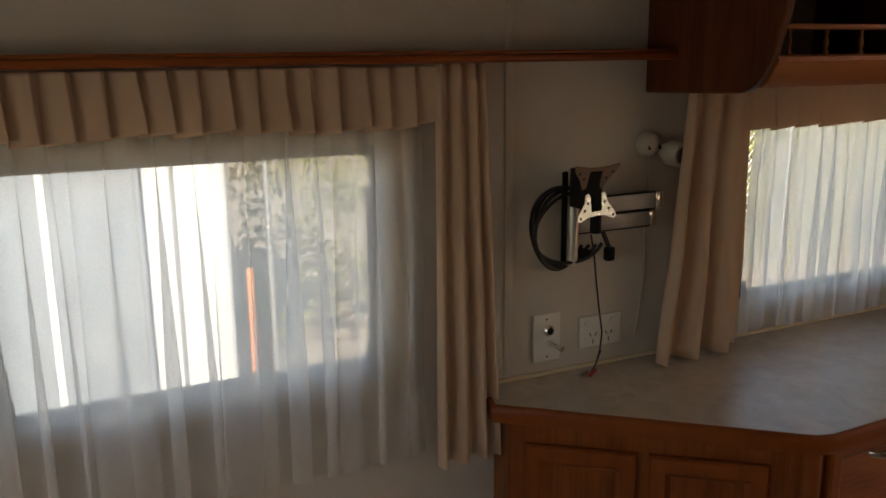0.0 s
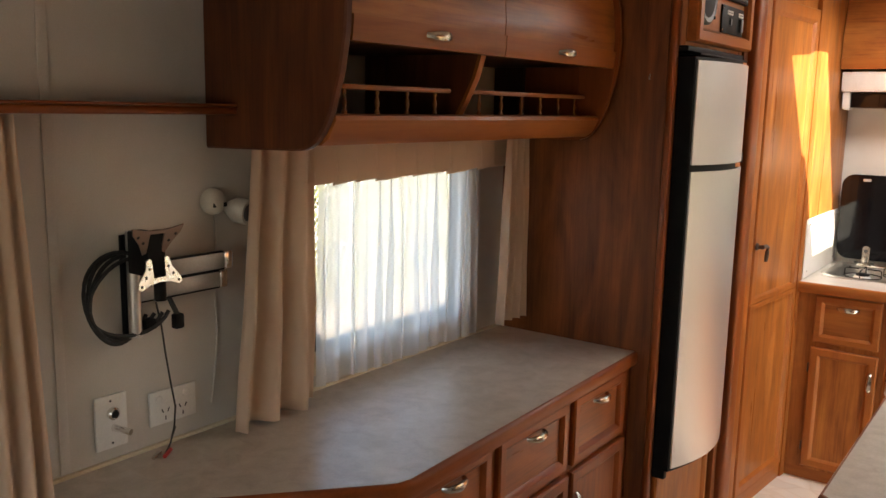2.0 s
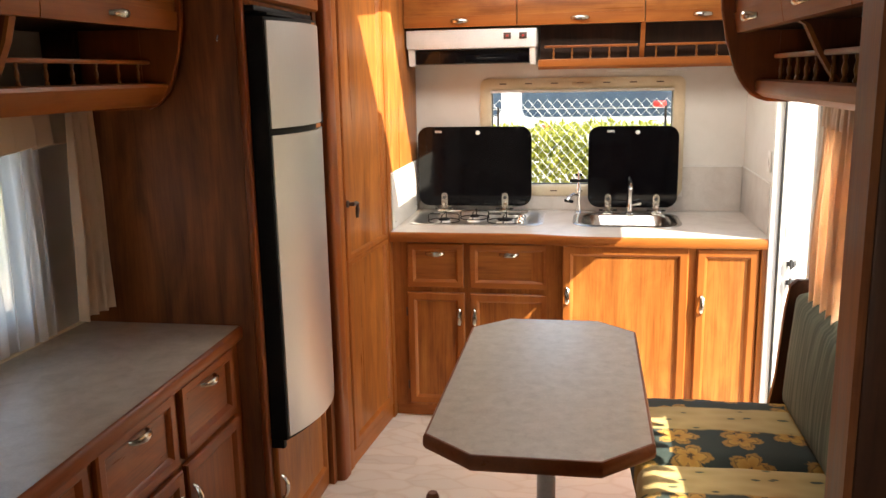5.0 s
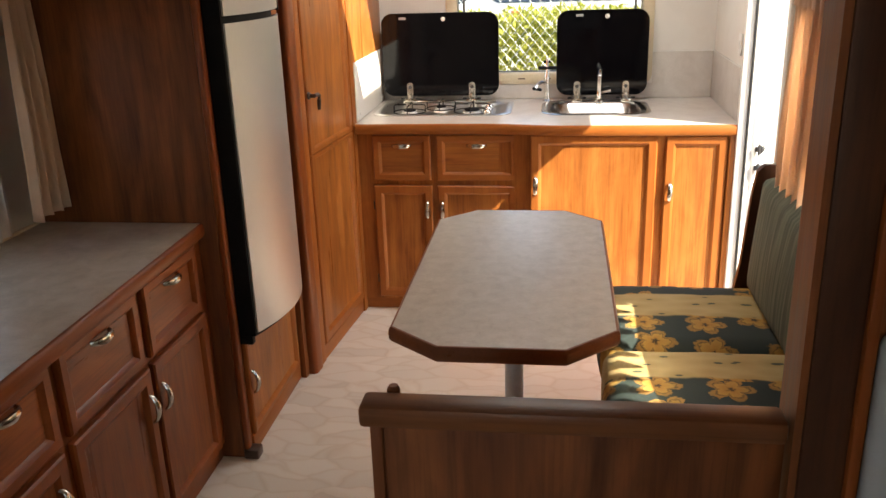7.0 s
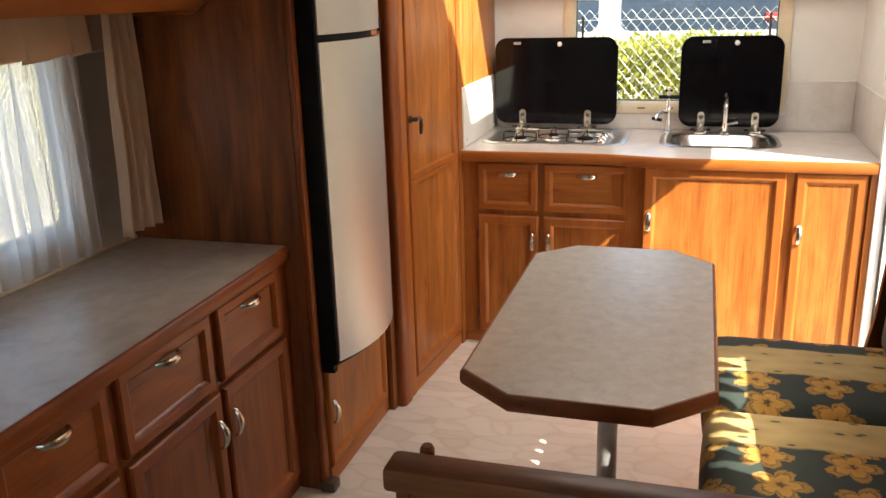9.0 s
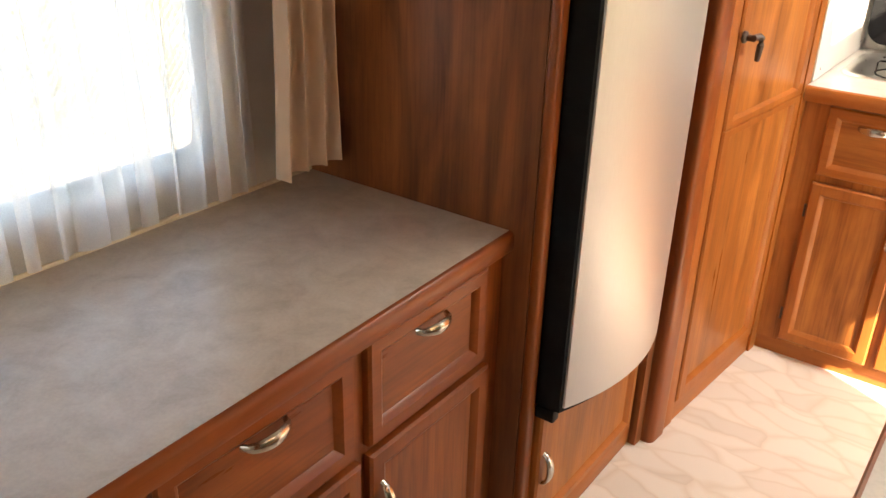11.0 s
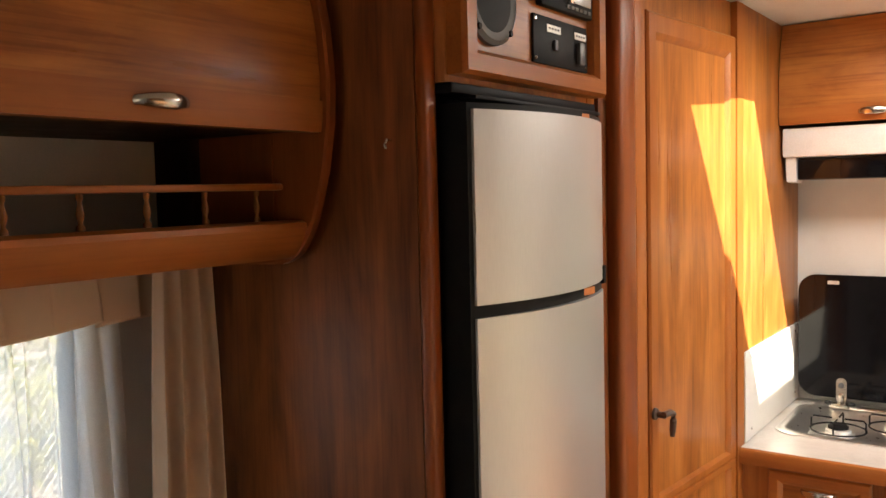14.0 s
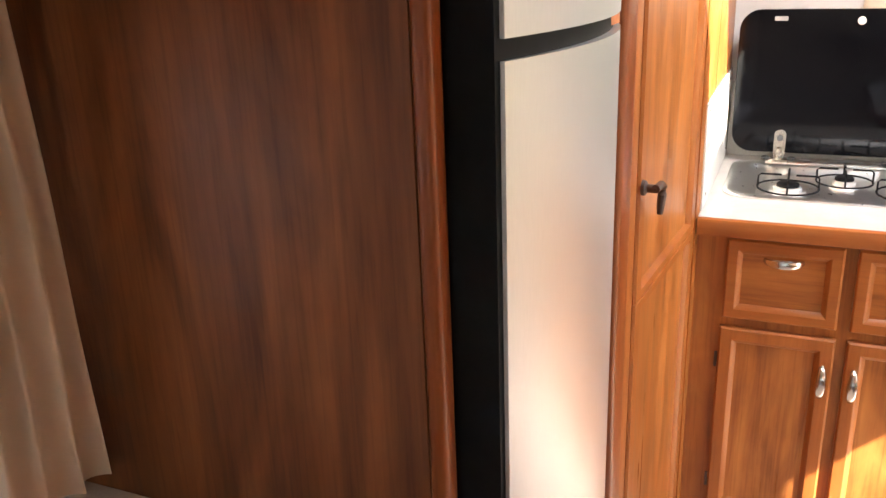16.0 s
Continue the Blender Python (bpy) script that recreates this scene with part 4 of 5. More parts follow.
hob = thing("gas_hob", (HOB[0], HOB[1], KZ), "stainless gas hob with wire pan supports, lid open", "hob")
bowl("pan", hob, HOB[0], HOB[1], HOB[2] - 0.01, HOB[3] - 0.01, 0.018, 0.030, hob_steel)
part("tray", B((HOB[0] - 0.25, HOB[1] - 0.14, KZ - 0.024), (HOB[0] + 0.25, HOB[1] + 0.14, KZ - 0.018), 0.002), hob_steel, hob)
BURN = ((0.92, 3.66, 0.036), (1.06, 3.76, 0.030), (1.22, 3.67, 0.045))
for x, y, r in BURN:
    bu = part("burner", lathe(bmesh.new(), (x, y, KZ - 0.018), ((r + 0.012, 0), (r + 0.010, 0.004), (r, 0.006), (r, 0.016), (r * 0.9, 0.018)), 20), zinc, hob, "gas burner", 40)
    part("burner_cap", lathe(bmesh.new(), (x, y, KZ + 0.0), ((r * 0.82, 0), (r * 0.82, 0.006), (r * 0.7, 0.009)), 20), black_plastic, bu, "", 40)
    w = bmesh.new()
    k = r + 0.04
    z = KZ + 0.030
    for dx, dy in ((1, 0), (-1, 0), (0, 1), (0, -1)):
        tube(w, [(x + dx * k, y + dy * k, KZ - 0.006), (x + dx * k, y + dy * k, z - 0.006), (x + dx * (k - 0.006), y + dy * (k - 0.006), z), (x + dx * 0.018, y + dy * 0.018, z)], 0.0028, 6)
    ring = [(x + (k + 0.002) * c, y + (k + 0.002) * s, KZ - 0.004) for c, s in [(math.cos(a), math.sin(a)) for a in [2 * math.pi * i / 20 for i in range(21)]]]
    tube(w, ring, 0.0026, 6)
    part("pan_support", w, black_plastic, hob, "black wire pan support", 40)
for i in range(3):
    kn = lathe(bmesh.new(), (1.30, 3.60 + 0.075 * i, KZ - 0.006), ((0.019, 0), (0.019, 0.012), (0.014, 0.020), (0.012, 0.021)), 16)
    part("control_knob", kn, chrome, hob, "", 40)
part("backbar", B((0.85, 3.880, KZ + 0.003), (1.32, 3.905, KZ + 0.014), 0.003), steel, hob)


def glass_lid(parent, x0, x1, z0, z1, y):
    cx, cz = (x0 + x1) / 2, (z0 + z1) / 2
    lid = part("glass_lid", prism(bmesh.new(), rounded(cx, cz, x1 - x0, z1 - z0, 0.055, 8), 1, y, y + 0.007), black_glass, parent, "black tinted glass lid standing open", 40)
    rb, vs = loft([[(a, d, b) for a, b in rounded(cx, cz, x1 - x0 + g, z1 - z0 + g, 0.056, 8)] for g, d in ((-0.002, y + 0.0072), (0.002, y + 0.0055), (0.002, y + 0.002), (-0.002, y - 0.0003))])
    part("edge_seal", rb, black_plastic, lid, "", 60)
    part("bumper", lathe(bmesh.new(), (cx + 0.02, y, z1 - 0.03), ((0.011, 0), (0.011, -0.006), (0.008, -0.008)), 16, 1), white_plastic, lid, "white round bumper", 40)
    part("maker_plate", B((x0 + 0.09, y - 0.0015, z1 - 0.030), (x0 + 0.125, y - 0.0002, z1 - 0.018), 0.0005, 1), silver_paint, lid)
    for k in (0.23, 0.77):
        hx = x0 + (x1 - x0) * k
        hb = prism(bmesh.new(), rounded(hx, z0 + 0.025, 0.032, 0.085, 0.015), 1, y - 0.004, y - 0.0005)
        box(hb, (hx - 0.026, y - 0.035, z0 - 0.028), (hx + 0.026, y + 0.004, z0 - 0.014), 0.003)
        box(hb, (hx - 0.007, y - 0.020, z0 - 0.02), (hx + 0.007, y - 0.003, z0 + 0.014), 0.003)
        hg = part("lid_hinge", hb, satin_nickel, lid, "satin metal lid hinge", 40)
        part("hinge_bolt", lathe(bmesh.new(), (hx, y - 0.004, z0 + 0.043), ((0.009, 0), (0.009, -0.003), (0.006, -0.004)), 12, 1), grey_plastic, hg, "", 40)
        for s in (-0.035, 0.035):
            part("hinge_bolt", lathe(bmesh.new(), (hx + s, y - 0.028, z0 - 0.014), ((0.011, 0), (0.011, 0.006), (0.008, 0.008)), 12), rubber, hg, "", 40)


glass_lid(hob, 0.750, 1.333, 0.934, 1.338, 3.905)
sk = thing("sink", (SINK[0], SINK[1], KZ), "stainless sink with a chrome tap, glass lid open", "sink")
bowl("basin", sk, SINK[0], SINK[1], SINK[2] - 0.01, SINK[3] - 0.01, 0.13, 0.036, steel, 0.09)
part("drain", lathe(bmesh.new(), (SINK[0], SINK[1], KZ - 0.131), ((0.035, 0), (0.035, 0.003), (0.02, 0.001)), 16), chrome, sk)
glass_lid(sk, 1.618, 2.055, 0.930, 1.335, 3.908)
tp = thing("tap", (1.825, 3.86, KZ), "slim chrome kitchen mixer tap at the sink", "tap")
tb = lathe(bmesh.new(), (1.825, 3.86, KZ + 0.004), ((0.022, 0), (0.022, 0.008), (0.013, 0.014), (0.012, 0.05), (0.0105, 0.052)), 16)
tube(tb, [(1.825, 3.86, KZ + 0.05), (1.825, 3.86, KZ + 0.13), (1.825, 3.852, KZ + 0.155), (1.825, 3.83, KZ + 0.165), (1.825, 3.80, KZ + 0.155), (1.825, 3.785, KZ + 0.135)], [0.0105, 0.0105, 0.010, 0.010, 0.010, 0.0085], 12)
part("spout", tb, chrome, tp, "", 40)
part("tap_lever", tube(bmesh.new(), [(1.825, 3.86, KZ + 0.045), (1.85, 3.855, KZ + 0.052), (1.88, 3.85, KZ + 0.06)], 0.006, 8), chrome, tp, "", 40)
pt = thing("pump_tap", (1.572, 3.93, KZ), "tall chrome water pump tap with black knobs", "tap")
tb = lathe(bmesh.new(), (1.572, 3.90, KZ + 0.001), ((0.020, 0), (0.020, 0.006), (0.011, 0.012), (0.010, 0.10), (0.012, 0.102), (0.012, 0.125), (0.008, 0.13), (0.007, 0.205), (0.004, 0.21)), 14)
tube(tb, [(1.572, 3.90, KZ + 0.09), (1.547, 3.87, KZ + 0.10), (1.525, 3.845, KZ + 0.088), (1.517, 3.838, KZ + 0.07)], 0.007, 10)
part("stem", tb, chrome, pt, "", 40)
for z, l in ((0.165, 0.045), (0.195, 0.018)):
    part("pump_knob", tube(bmesh.new(), [(1.572 - l, 3.90, KZ + z), (1.572 + l, 3.90, KZ + z)], 0.009 if l > 0.02 else 0.006, 10), black_plastic, pt, "black pump handle", 40)
part("spout_end", tube(bmesh.new(), [(1.542, 3.865, KZ + 0.063), (1.507, 3.83, KZ + 0.075)], 0.008, 10), black_plastic, pt, "", 40)

# ---- overhead lockers ----
PROFILE = ((1.518, 0.285), (1.5195, 0.308), (1.526, 0.330), (1.538, 0.350), (1.556, 0.366), (1.578, 0.381), (1.60, 0.392), (1.68, 0.418), (1.76, 0.433), (1.83, 0.437), (1.92, 0.430), (2.02, 0.408), (2.136, 0.365))


def depth_at(z, shift=0.0):
    for (za, da), (zb, db) in zip(PROFILE, PROFILE[1:]):
        if za <= z <= zb:
            return da + (db - da) * (z - za) / (zb - za) + shift
    return PROFILE[-1][1] + shift


BALUSTER = ((0.0065, 0), (0.0065, 0.006), (0.0036, 0.009), (0.0036, 0.013), (0.0052, 0.018), (0.0062, 0.024), (0.0048, 0.032), (0.0032, 0.038), (0.0032, 0.042), (0.0050, 0.045), (0.0050, 0.052))


def locker(name, m, u0, u1, su0, splits, dividers, galleries, label, dz=0.0, dd=0.0, along=None, ends=(True, True), door_z=1.745, wall_strip=True, drop=0.0, lip=0.0):
    """An overhead locker. m maps (along, off the wall, up); su0: where the open shelf starts."""
    fr_mat, ve_mat = along

    def T(b):
        bmesh.ops.transform(b, matrix=m, verts=b.verts)
        return b

    def strip(ua, ub, z0, z1, off, thick, n=10):
        zs = [z0 + (z1 - z0) * i / n for i in range(n + 1)]
        ring = [(depth_at(z - dz, dd) + off, z) for z in zs] + [(depth_at(z - dz, dd) + off - thick, z) for z in reversed(zs)]
        b, vs = loft([[(u, d, z) for d, z in ring] for u in (ua, ub)])
        b.faces.new(vs[0])
        b.faces.new(vs[1])
        return T(b)
    e = thing(name, m @ Vector(((u0 + u1) / 2, 0.1, 1.6 + dz)), label, "overhead locker")
    prof = [(0.002, 1.512 + dz)] + [(d + dd, z + dz) for z, d in PROFILE if z + dz < CEIL - 0.003] + [(depth_at(CEIL - dz, dd), CEIL - 0.003), (0.002, CEIL - 0.003)]
    for ok, a, b_ in ((ends[0], u0, u0 + 0.022), (ends[1], u1 - 0.022, u1)):
        if ok:
            rings = []
            for u, g in ((a, 0.004), (a + 0.004, 0), (b_ - 0.004, 0), (b_, 0.004)):
                rings.append([(u, max(0.002, d - g + (lip if d > 0.1 and a > u0 else 0)), z + (g if z < 1.6 + dz else 0)) for d, z in prof])
            b, vs = loft(rings)
            b.faces.new(vs[0])
            b.faces.new(vs[-1])
            part("end_panel", T(b), end_shaded if a == u0 else shaded_solid_z, e, "curved cherry end board, shade put into its colour" if a == u0 else "reddish curved cherry end board", 25)
    if ends[1]:
        part("end_lining", T(B((u1 - 0.026, 0.005, 1.568 + dz), (u1 - 0.0223, 0.31 + dd, door_z + dz + 0.004))), shaded_solid_z, e, "cherry lining of the end board")
    ua, ub = u0 + (0.0225 if ends[0] else 0), u1 - (0.0225 if ends[1] else 0)
    zb = 1.532 + dz
    part("shelf", T(B((su0, 0.003, zb + 0.02), (ub, 0.34 + dd, zb + 0.034))), ve_mat, e)
    b, vs = loft([[(u, d + dd, z + dz) for d, z in ((0.300, 1.534), (0.345, 1.531), (0.366, 1.545), (0.388 - drop, 1.585 - drop), (0.386 - drop, 1.594 - drop), (0.376 - drop, 1.598 - drop), (0.335, 1.598 - drop), (0.325, 1.566), (0.300, 1.566))] for u in (su0, ub)])
    b.faces.new(vs[0])
    b.faces.new(vs[1])
    part("front_beam", T(b), fr_mat, e, "", 30)
    part("underside", T(B((su0, 0.003, zb + 0.008), (ub, 0.30 + dd, zb + 0.019))), ve_mat, e)
    dzb = door_z + dz
    part("door_shelf", T(B((ua, 0.003, dzb + 0.006), (ub, 0.395 + dd, dzb + 0.018))), inner_shaded, e)
    part("inner_back", T(B((su0, 0.001 if not wall_strip else 0.0012, zb + 0.035), (ub, 0.0035, dzb + 0.005))), inner_shaded if not wall_strip else wall_vinyl, e)
    if wall_strip:
        for a, w in wall_strip:
            # dark sheet added ahead of the wall for the shelf's shade
            part("inner_box", T(B((a, 0.10, zb + 0.0345), (a + w, 0.115, dzb + 0.005))), inner_shaded, e, "added dark brown sheet, shelf shade put into its colour")
            part("inner_box", T(B((a, 0.0036, zb + 0.0345), (a + 0.012, 0.0995, dzb + 0.005))), inner_shaded, e)
    for u in dividers:
        ring = [(0.004, zb + 0.035), (0.30 + dd, zb + 0.035), (0.325 + dd, zb + 0.067), (0.345 + dd, zb + 0.10), (0.375 + dd, zb + 0.16), (0.392 + dd, dzb + 0.005), (0.004, dzb + 0.005)]
        b, vs = loft([[(v, d, z) for d, z in ring] for v in (u - 0.009, u + 0.009)])
        b.faces.new(vs[0])
        b.faces.new(vs[1])
        dv = part("divider", T(b), end_shaded, e, "curved shelf divider, shaded side put into its colour", 20)
        b, vs = loft([[(v, d, z) for d, z in ((0.304 + dd, zb + 0.036), (0.326 + dd, zb + 0.067), (0.346 + dd, zb + 0.10), (0.376 + dd, zb + 0.16), (0.394 + dd, dzb + 0.0045), (0.384 + dd, dzb + 0.0045), (0.366 + dd, zb + 0.16), (0.336 + dd, zb + 0.10), (0.316 + dd, zb + 0.067), (0.292 + dd, zb + 0.036))] for v in (u - 0.011, u + 0.011)])
        b.faces.new(vs[0])
        b.faces.new(vs[1])
        part("divider_edge", T(b), fr_mat, dv, "reddish cherry edging", 20)
    for a, c, n in galleries:
        part("gallery_rail", T(B((a, 0.318 + dd, zb + 0.118 - drop), (c, 0.342 + dd, zb + 0.130 - drop), 0.004)), fr_mat, e, "thin gallery rail")
        for i in range(n):
            u = a + (c - a) * (i + 0.5) / n
            part("baluster", T(lathe(bmesh.new(), (u, 0.330 + dd, zb + 0.066 - drop), BALUSTER, 10)), turned_wood, e, "small turned baluster", 60)
    edges = [ua] + list(splits) + [ub]
    for a, c in zip(edges, edges[1:]):
        a, c = a + 0.002, c - 0.002
        door = part("locker_door", strip(a, c, dzb + 0.052, CEIL - 0.004, -0.006, 0.018), ve_mat, e, "curved cherry veneer flap", 25)
        part("door_rail", strip(a, c, dzb, dzb + 0.0515, 0.0, 0.026, 6), fr_mat, door, "reddish cherry lower rail", 25)
        hm = m @ Vector(((a + c) / 2, depth_at(1.775, dd) - 0.001, dzb + 0.028))
        ax, ou = m.to_3x3() @ Vector((1, 0, 0)), m.to_3x3() @ Vector((0, 1, 0))
        part("handle", bow_handle(hm, ax, ou, 0.085, 0.022), satin_nickel, door, "satin nickel bow handle")
    return e


LEFT = Matrix(((0, 1, 0, 0), (1, 0, 0, 0), (0, 0, 1, 0), (0, 0, 0, 1)))
RIGHT = Matrix(((0, -1, 0, XR), (1, 0, 0, 0), (0, 0, 1, 0), (0, 0, 0, 1)))
FRONT = Matrix(((1, 0, 0, 0), (0, -1, 0, YF), (0, 0, 1, 0), (0, 0, 0, 1)))
locker("overhead_locker", LEFT, 0.745, 2.0, 0.768, (1.34,), (1.30,), ((0.80, 1.235, 4), (1.325, 1.97, 6)),
       "curved cherry locker with open gallery shelf over window", 0, 0, (solid_y, veneer_y), wall_strip=((1.955, 0.02),), lip=0.010)
locker("overhead_locker", RIGHT, 0.748, 2.03, 0.771, (0.985, 1.445), (1.04, 1.47), ((0.80, 1.02, 3), (1.065, 1.445, 5), (1.495, 1.92, 5)),
       "curved cherry locker with gallery shelf above the bench", 0, -0.04, (solid_y, veneer_y), door_z=1.698, wall_strip=((0.80, 1.2),), drop=0.02, lip=0.028)
locker("kitchen_locker", FRONT, 0.728, XR - 0.002, 1.372, (1.275, 1.865), (1.86,), ((1.40, 1.84, 5), (1.88, 2.34, 5)),
       "cherry kitchen locker with gallery shelf above the window", 0.085, -0.155, (solid_x, veneer_x), (False, False), 1.737, ((1.376, 0.995),), 0.018)
part_of = thing("range_hood", (1.04, 3.85, 1.64), "slim white kitchen range hood with dark visor", "range hood")
part("body", B((0.735, 3.745, 1.722), (1.366, YF - 0.003, 1.812), 0.006), white_plastic, part_of, "white hood body")
part("underside", B((0.76, 3.80, 1.650), (1.345, YF - 0.004, 1.7215), 0.004), grey_plastic, part_of)
part("visor", B((0.775, 3.775, 1.652), (1.33, 3.783, 1.716), 0.002), black_glass, part_of, "dark glass visor")
for x0, x1 in ((0.742, 0.772), (1.333, 1.360)):
    b = prism(bmesh.new(), [(3.76, 1.7215), (3.775, 1.645), (3.84, 1.64), (3.99, 1.70), (3.99, 1.7215)], 0, x0, x1)
    part("side_cheek", b, white_plastic, part_of)
for x in (1.21, 1.285):
    s_ = part("switch", B((x, 3.739, 1.762), (x + 0.036, 3.7445, 1.792), 0.002), bronze, part_of, "dark red rocker switch")
    part("switch_mark", B((x + 0.012, 3.737, 1.772), (x + 0.024, 3.7392, 1.782), 0.0005, 1), red_plastic, s_)
vt = solid("strip_lamp", B((1.70, 3.93, 1.600), (2.08, 3.985, 1.616), 0.004), white_plastic, "white strip lamp under the kitchen locker, off", "lamp")

# ---- table ----
tbl = thing("table", (1.51, 1.9, 0), "octagonal laminate dinette table on one silver leg", "table")
c8 = [(1.366, 1.362), (1.655, 1.362), (1.772, 1.472), (1.772, 2.330), (1.655, 2.442), (1.360, 2.442), (1.245, 2.330), (1.245, 1.462)]
part("tabletop", prism(bmesh.new(), c8, 2, 0.728, 0.765), table_laminate, tbl, "grey stone-look laminate top", 10)
prof = [(-0.004, 0.726), (0.004, 0.726), (0.009, 0.733), (0.010, 0.745), (0.009, 0.757), (0.005, 0.7645), (-0.004, 0.7645)]
rings = []
cen = Vector((1.51, 1.90))
for i, p in enumerate(c8):
    a, b_ = Vector(c8[i - 1]), Vector(c8[(i + 1) % 8])
    p = Vector(p)
    n1, n2 = (p - a).normalized(), (b_ - p).normalized()
    n = (Vector((n1.y, -n1.x)) + Vector((n2.y, -n2.x))).normalized()
    rings.append([(p.x + n.x * o * 1.08, p.y + n.y * o * 1.08, z) for o, z in prof])
b, vs = loft(rings + [rings[0]])
bmesh.ops.remove_doubles(b, verts=b.verts, dist=0.00001)
part("edging", b, edge_dark, tbl, "rounded cherry edging", 40)
lb = tube(bmesh.new(), [(1.50, 2.12, 0.012), (1.50, 2.12, 0.715)], 0.030, 24)
part("leg", lb, silver_paint, tbl, "round silver-grey post", 40)
part("floor_socket", lathe(bmesh.new(), (1.50, 2.12, 0.0), ((0.085, 0), (0.083, 0.006), (0.05, 0.014), (0.038, 0.03), (0.034, 0.031)), 24), grey_plastic, tbl, "dark floor socket", 40)
part("top_bracket", B((1.40, 2.02, 0.708), (1.60, 2.22, 0.7275), 0.004), grey_plastic, tbl)

# ---- bench seat ----
bn = thing("bench", (2.08, 1.7, 0), "cherry bench base along the side wall with end board", "bench")
part("base", B((1.84, 0.80, 0.0), (XR - 0.003, 2.455, 0.338), 0.004), veneer_y, bn)
b = prism(bmesh.new(), [(2.215, 0.0), (2.370, 0.0), (2.372, 0.895), (2.355, 0.922), (2.305, 0.922), (2.282, 0.900), (2.270, 0.82), (2.252, 0.58), (2.232, 0.46)], 1, 2.456, 2.482)
part("end_board", b, post_shaded, bn, "tall rounded cherry end board")


def cushion(name, lo, hi, r, material, label, category="cushion", bulge=0.012, lean=0.0, mark=None):
    """A soft block: rounded, swollen in the middle, slightly uneven."""
    b = bmesh.new()
    n = 14
    lo, hi = Vector(lo), Vector(hi)
    bmesh.ops.create_cube(b, size=2)
    bmesh.ops.subdivide_edges(b, edges=b.edges[:], cuts=n, use_grid_fill=True)
    half, mid = (hi - lo) / 2, (hi + lo) / 2
    for v in b.verts:
        c = v.co.copy()
        p = Vector([c[i] * half[i] for i in range(3)])
        core = Vector([max(-(half[i] - r), min(half[i] - r, p[i])) for i in range(3)])
        d = p - core
        if d.length > 1e-6:
            p = core + d.normalized() * min(r, d.length)
        for i in range(3):
            if abs(c[i]) > 0.999:
                j, k = (i + 1) % 3, (i + 2) % 3
                p[i] += math.copysign(bulge * (1 - c[j] ** 2) * (1 - c[k] ** 2), c[i])
        p += Vector((0, 0, 0.004 * noise.noise((p + mid) * 9)))
        p.x += lean * (p.z + half.z)
        v.co = p
    if mark is not None:
        bmesh.ops.translate(b, verts=b.verts, vec=(0, mid.y - mark, 0))
        mid.y = mark
    me = bpy.data.meshes.new(name)
    for f in b.faces:
        f.smooth = True
    b.to_mesh(me)
    b.free()
    me.materials.append(material)
    ob = new(name, me)
    ob.location = mid
    LOC[ob] = mid
    return tagged(ob, label, category, "bench cushions")


for y0, y1, mark, top in ((1.942, 2.455, 2.255, 0.502), (1.405, 1.935, 1.835, 0.506), (0.86, 1.398, 1.30, 0.500)):
    cushion("seat_cushion", (1.770, y0, 0.340), (2.36, y1, top), 0.045, floral, "green and cream floral striped seat cushion on the bench", mark=mark)
for y0, y1 in ((1.36, 2.44), (0.80, 1.35)):
    cushion("back_cushion", (2.255, y0, 0.508), (2.345, y1, 0.90), 0.044, ribbed, "ribbed dark green back cushion leaning on the wall", "cushion", 0.014, 0.07)

# ---- low partition and post ----
lp = thing("low_partition", (1.7, 0.71, 0), "low dark cherry partition with a thick top rail", "partition")
part("panel", B((1.385, 0.700, 0.0), (1.946, 0.722, 0.955), 0.002), panel_dark, lp)
part("end_post", B((1.366, 0.694, 0.0), (1.3845, 0.728, 0.955), 0.004), panel_dark, lp)
part("top_rail", B((1.352, 0.684, 0.9555), (1.946, 0.738, 0.990), 0.008), wood("dark_cherry_rail", (0.13, 0.045, 0.016), (0.19, 0.068, 0.024), (0.24, 0.09, 0.034), 0, 0.35), lp, "thick rounded top rail")
part("hand_knob", tube(bmesh.new(), [(1.392, 0.744, 0.94), (1.393, 0.746, 0.970), (1.394, 0.747, 0.988), (1.394, 0.747, 0.994)], [0.008, 0.010, 0.010, 0.007], 12), panel_dark, lp)
tpn = thing("tall_partition", (2.1, 0.71, 0), "full-height cherry post and wall beside the bench", "partition")
part("post", B((1.958, 0.672, 0.0), (2.018, 0.745, CEIL - 0.002), 0.004), post_shaded, tpn, "cherry post, shade put into its colour")
# strip added in lighter cherry for the light on the post's side
part("post_side", prism(bmesh.new(), [(1.947, 0.673), (1.9575, 0.673), (1.9575, 0.778), (1.963, 0.778), (1.960, 0.781), (1.955, 0.779)], 2, 0.0, CEIL - 0.002), panel_dark, tpn, "added lighter strip for the post's lit side")
part("post_face", B((1.9578, 0.7455, 0.0), (2.014, 0.777, CEIL - 0.002), 0.003), panel_dark, tpn)
part("trim_strip", B((2.0185, 0.665, 0.0), (2.034, 0.70, CEIL - 0.002), 0.004), shaded_solid_z, tpn)
part("wall_panel", B((2.0345, 0.70, 0.0), (XR - 0.002, 0.73, CEIL - 0.002)), panel_dark, tpn)
pad = solid("padded_panel", B((2.04, 0.655, 0.30), (XR - 0.004, 0.698, 1.13), 0.02, 3), fabric("pale_grey_vinyl", (0.36, 0.38, 0.41), (0.42, 0.44, 0.47), 300.0, 0.6, 0.0), "pale grey padded panel behind the post", "padded panel")
part("pad_foot", B((2.06, 0.662, 0.0), (XR - 0.02, 0.69, 0.305), 0.003), panel_dark, pad)

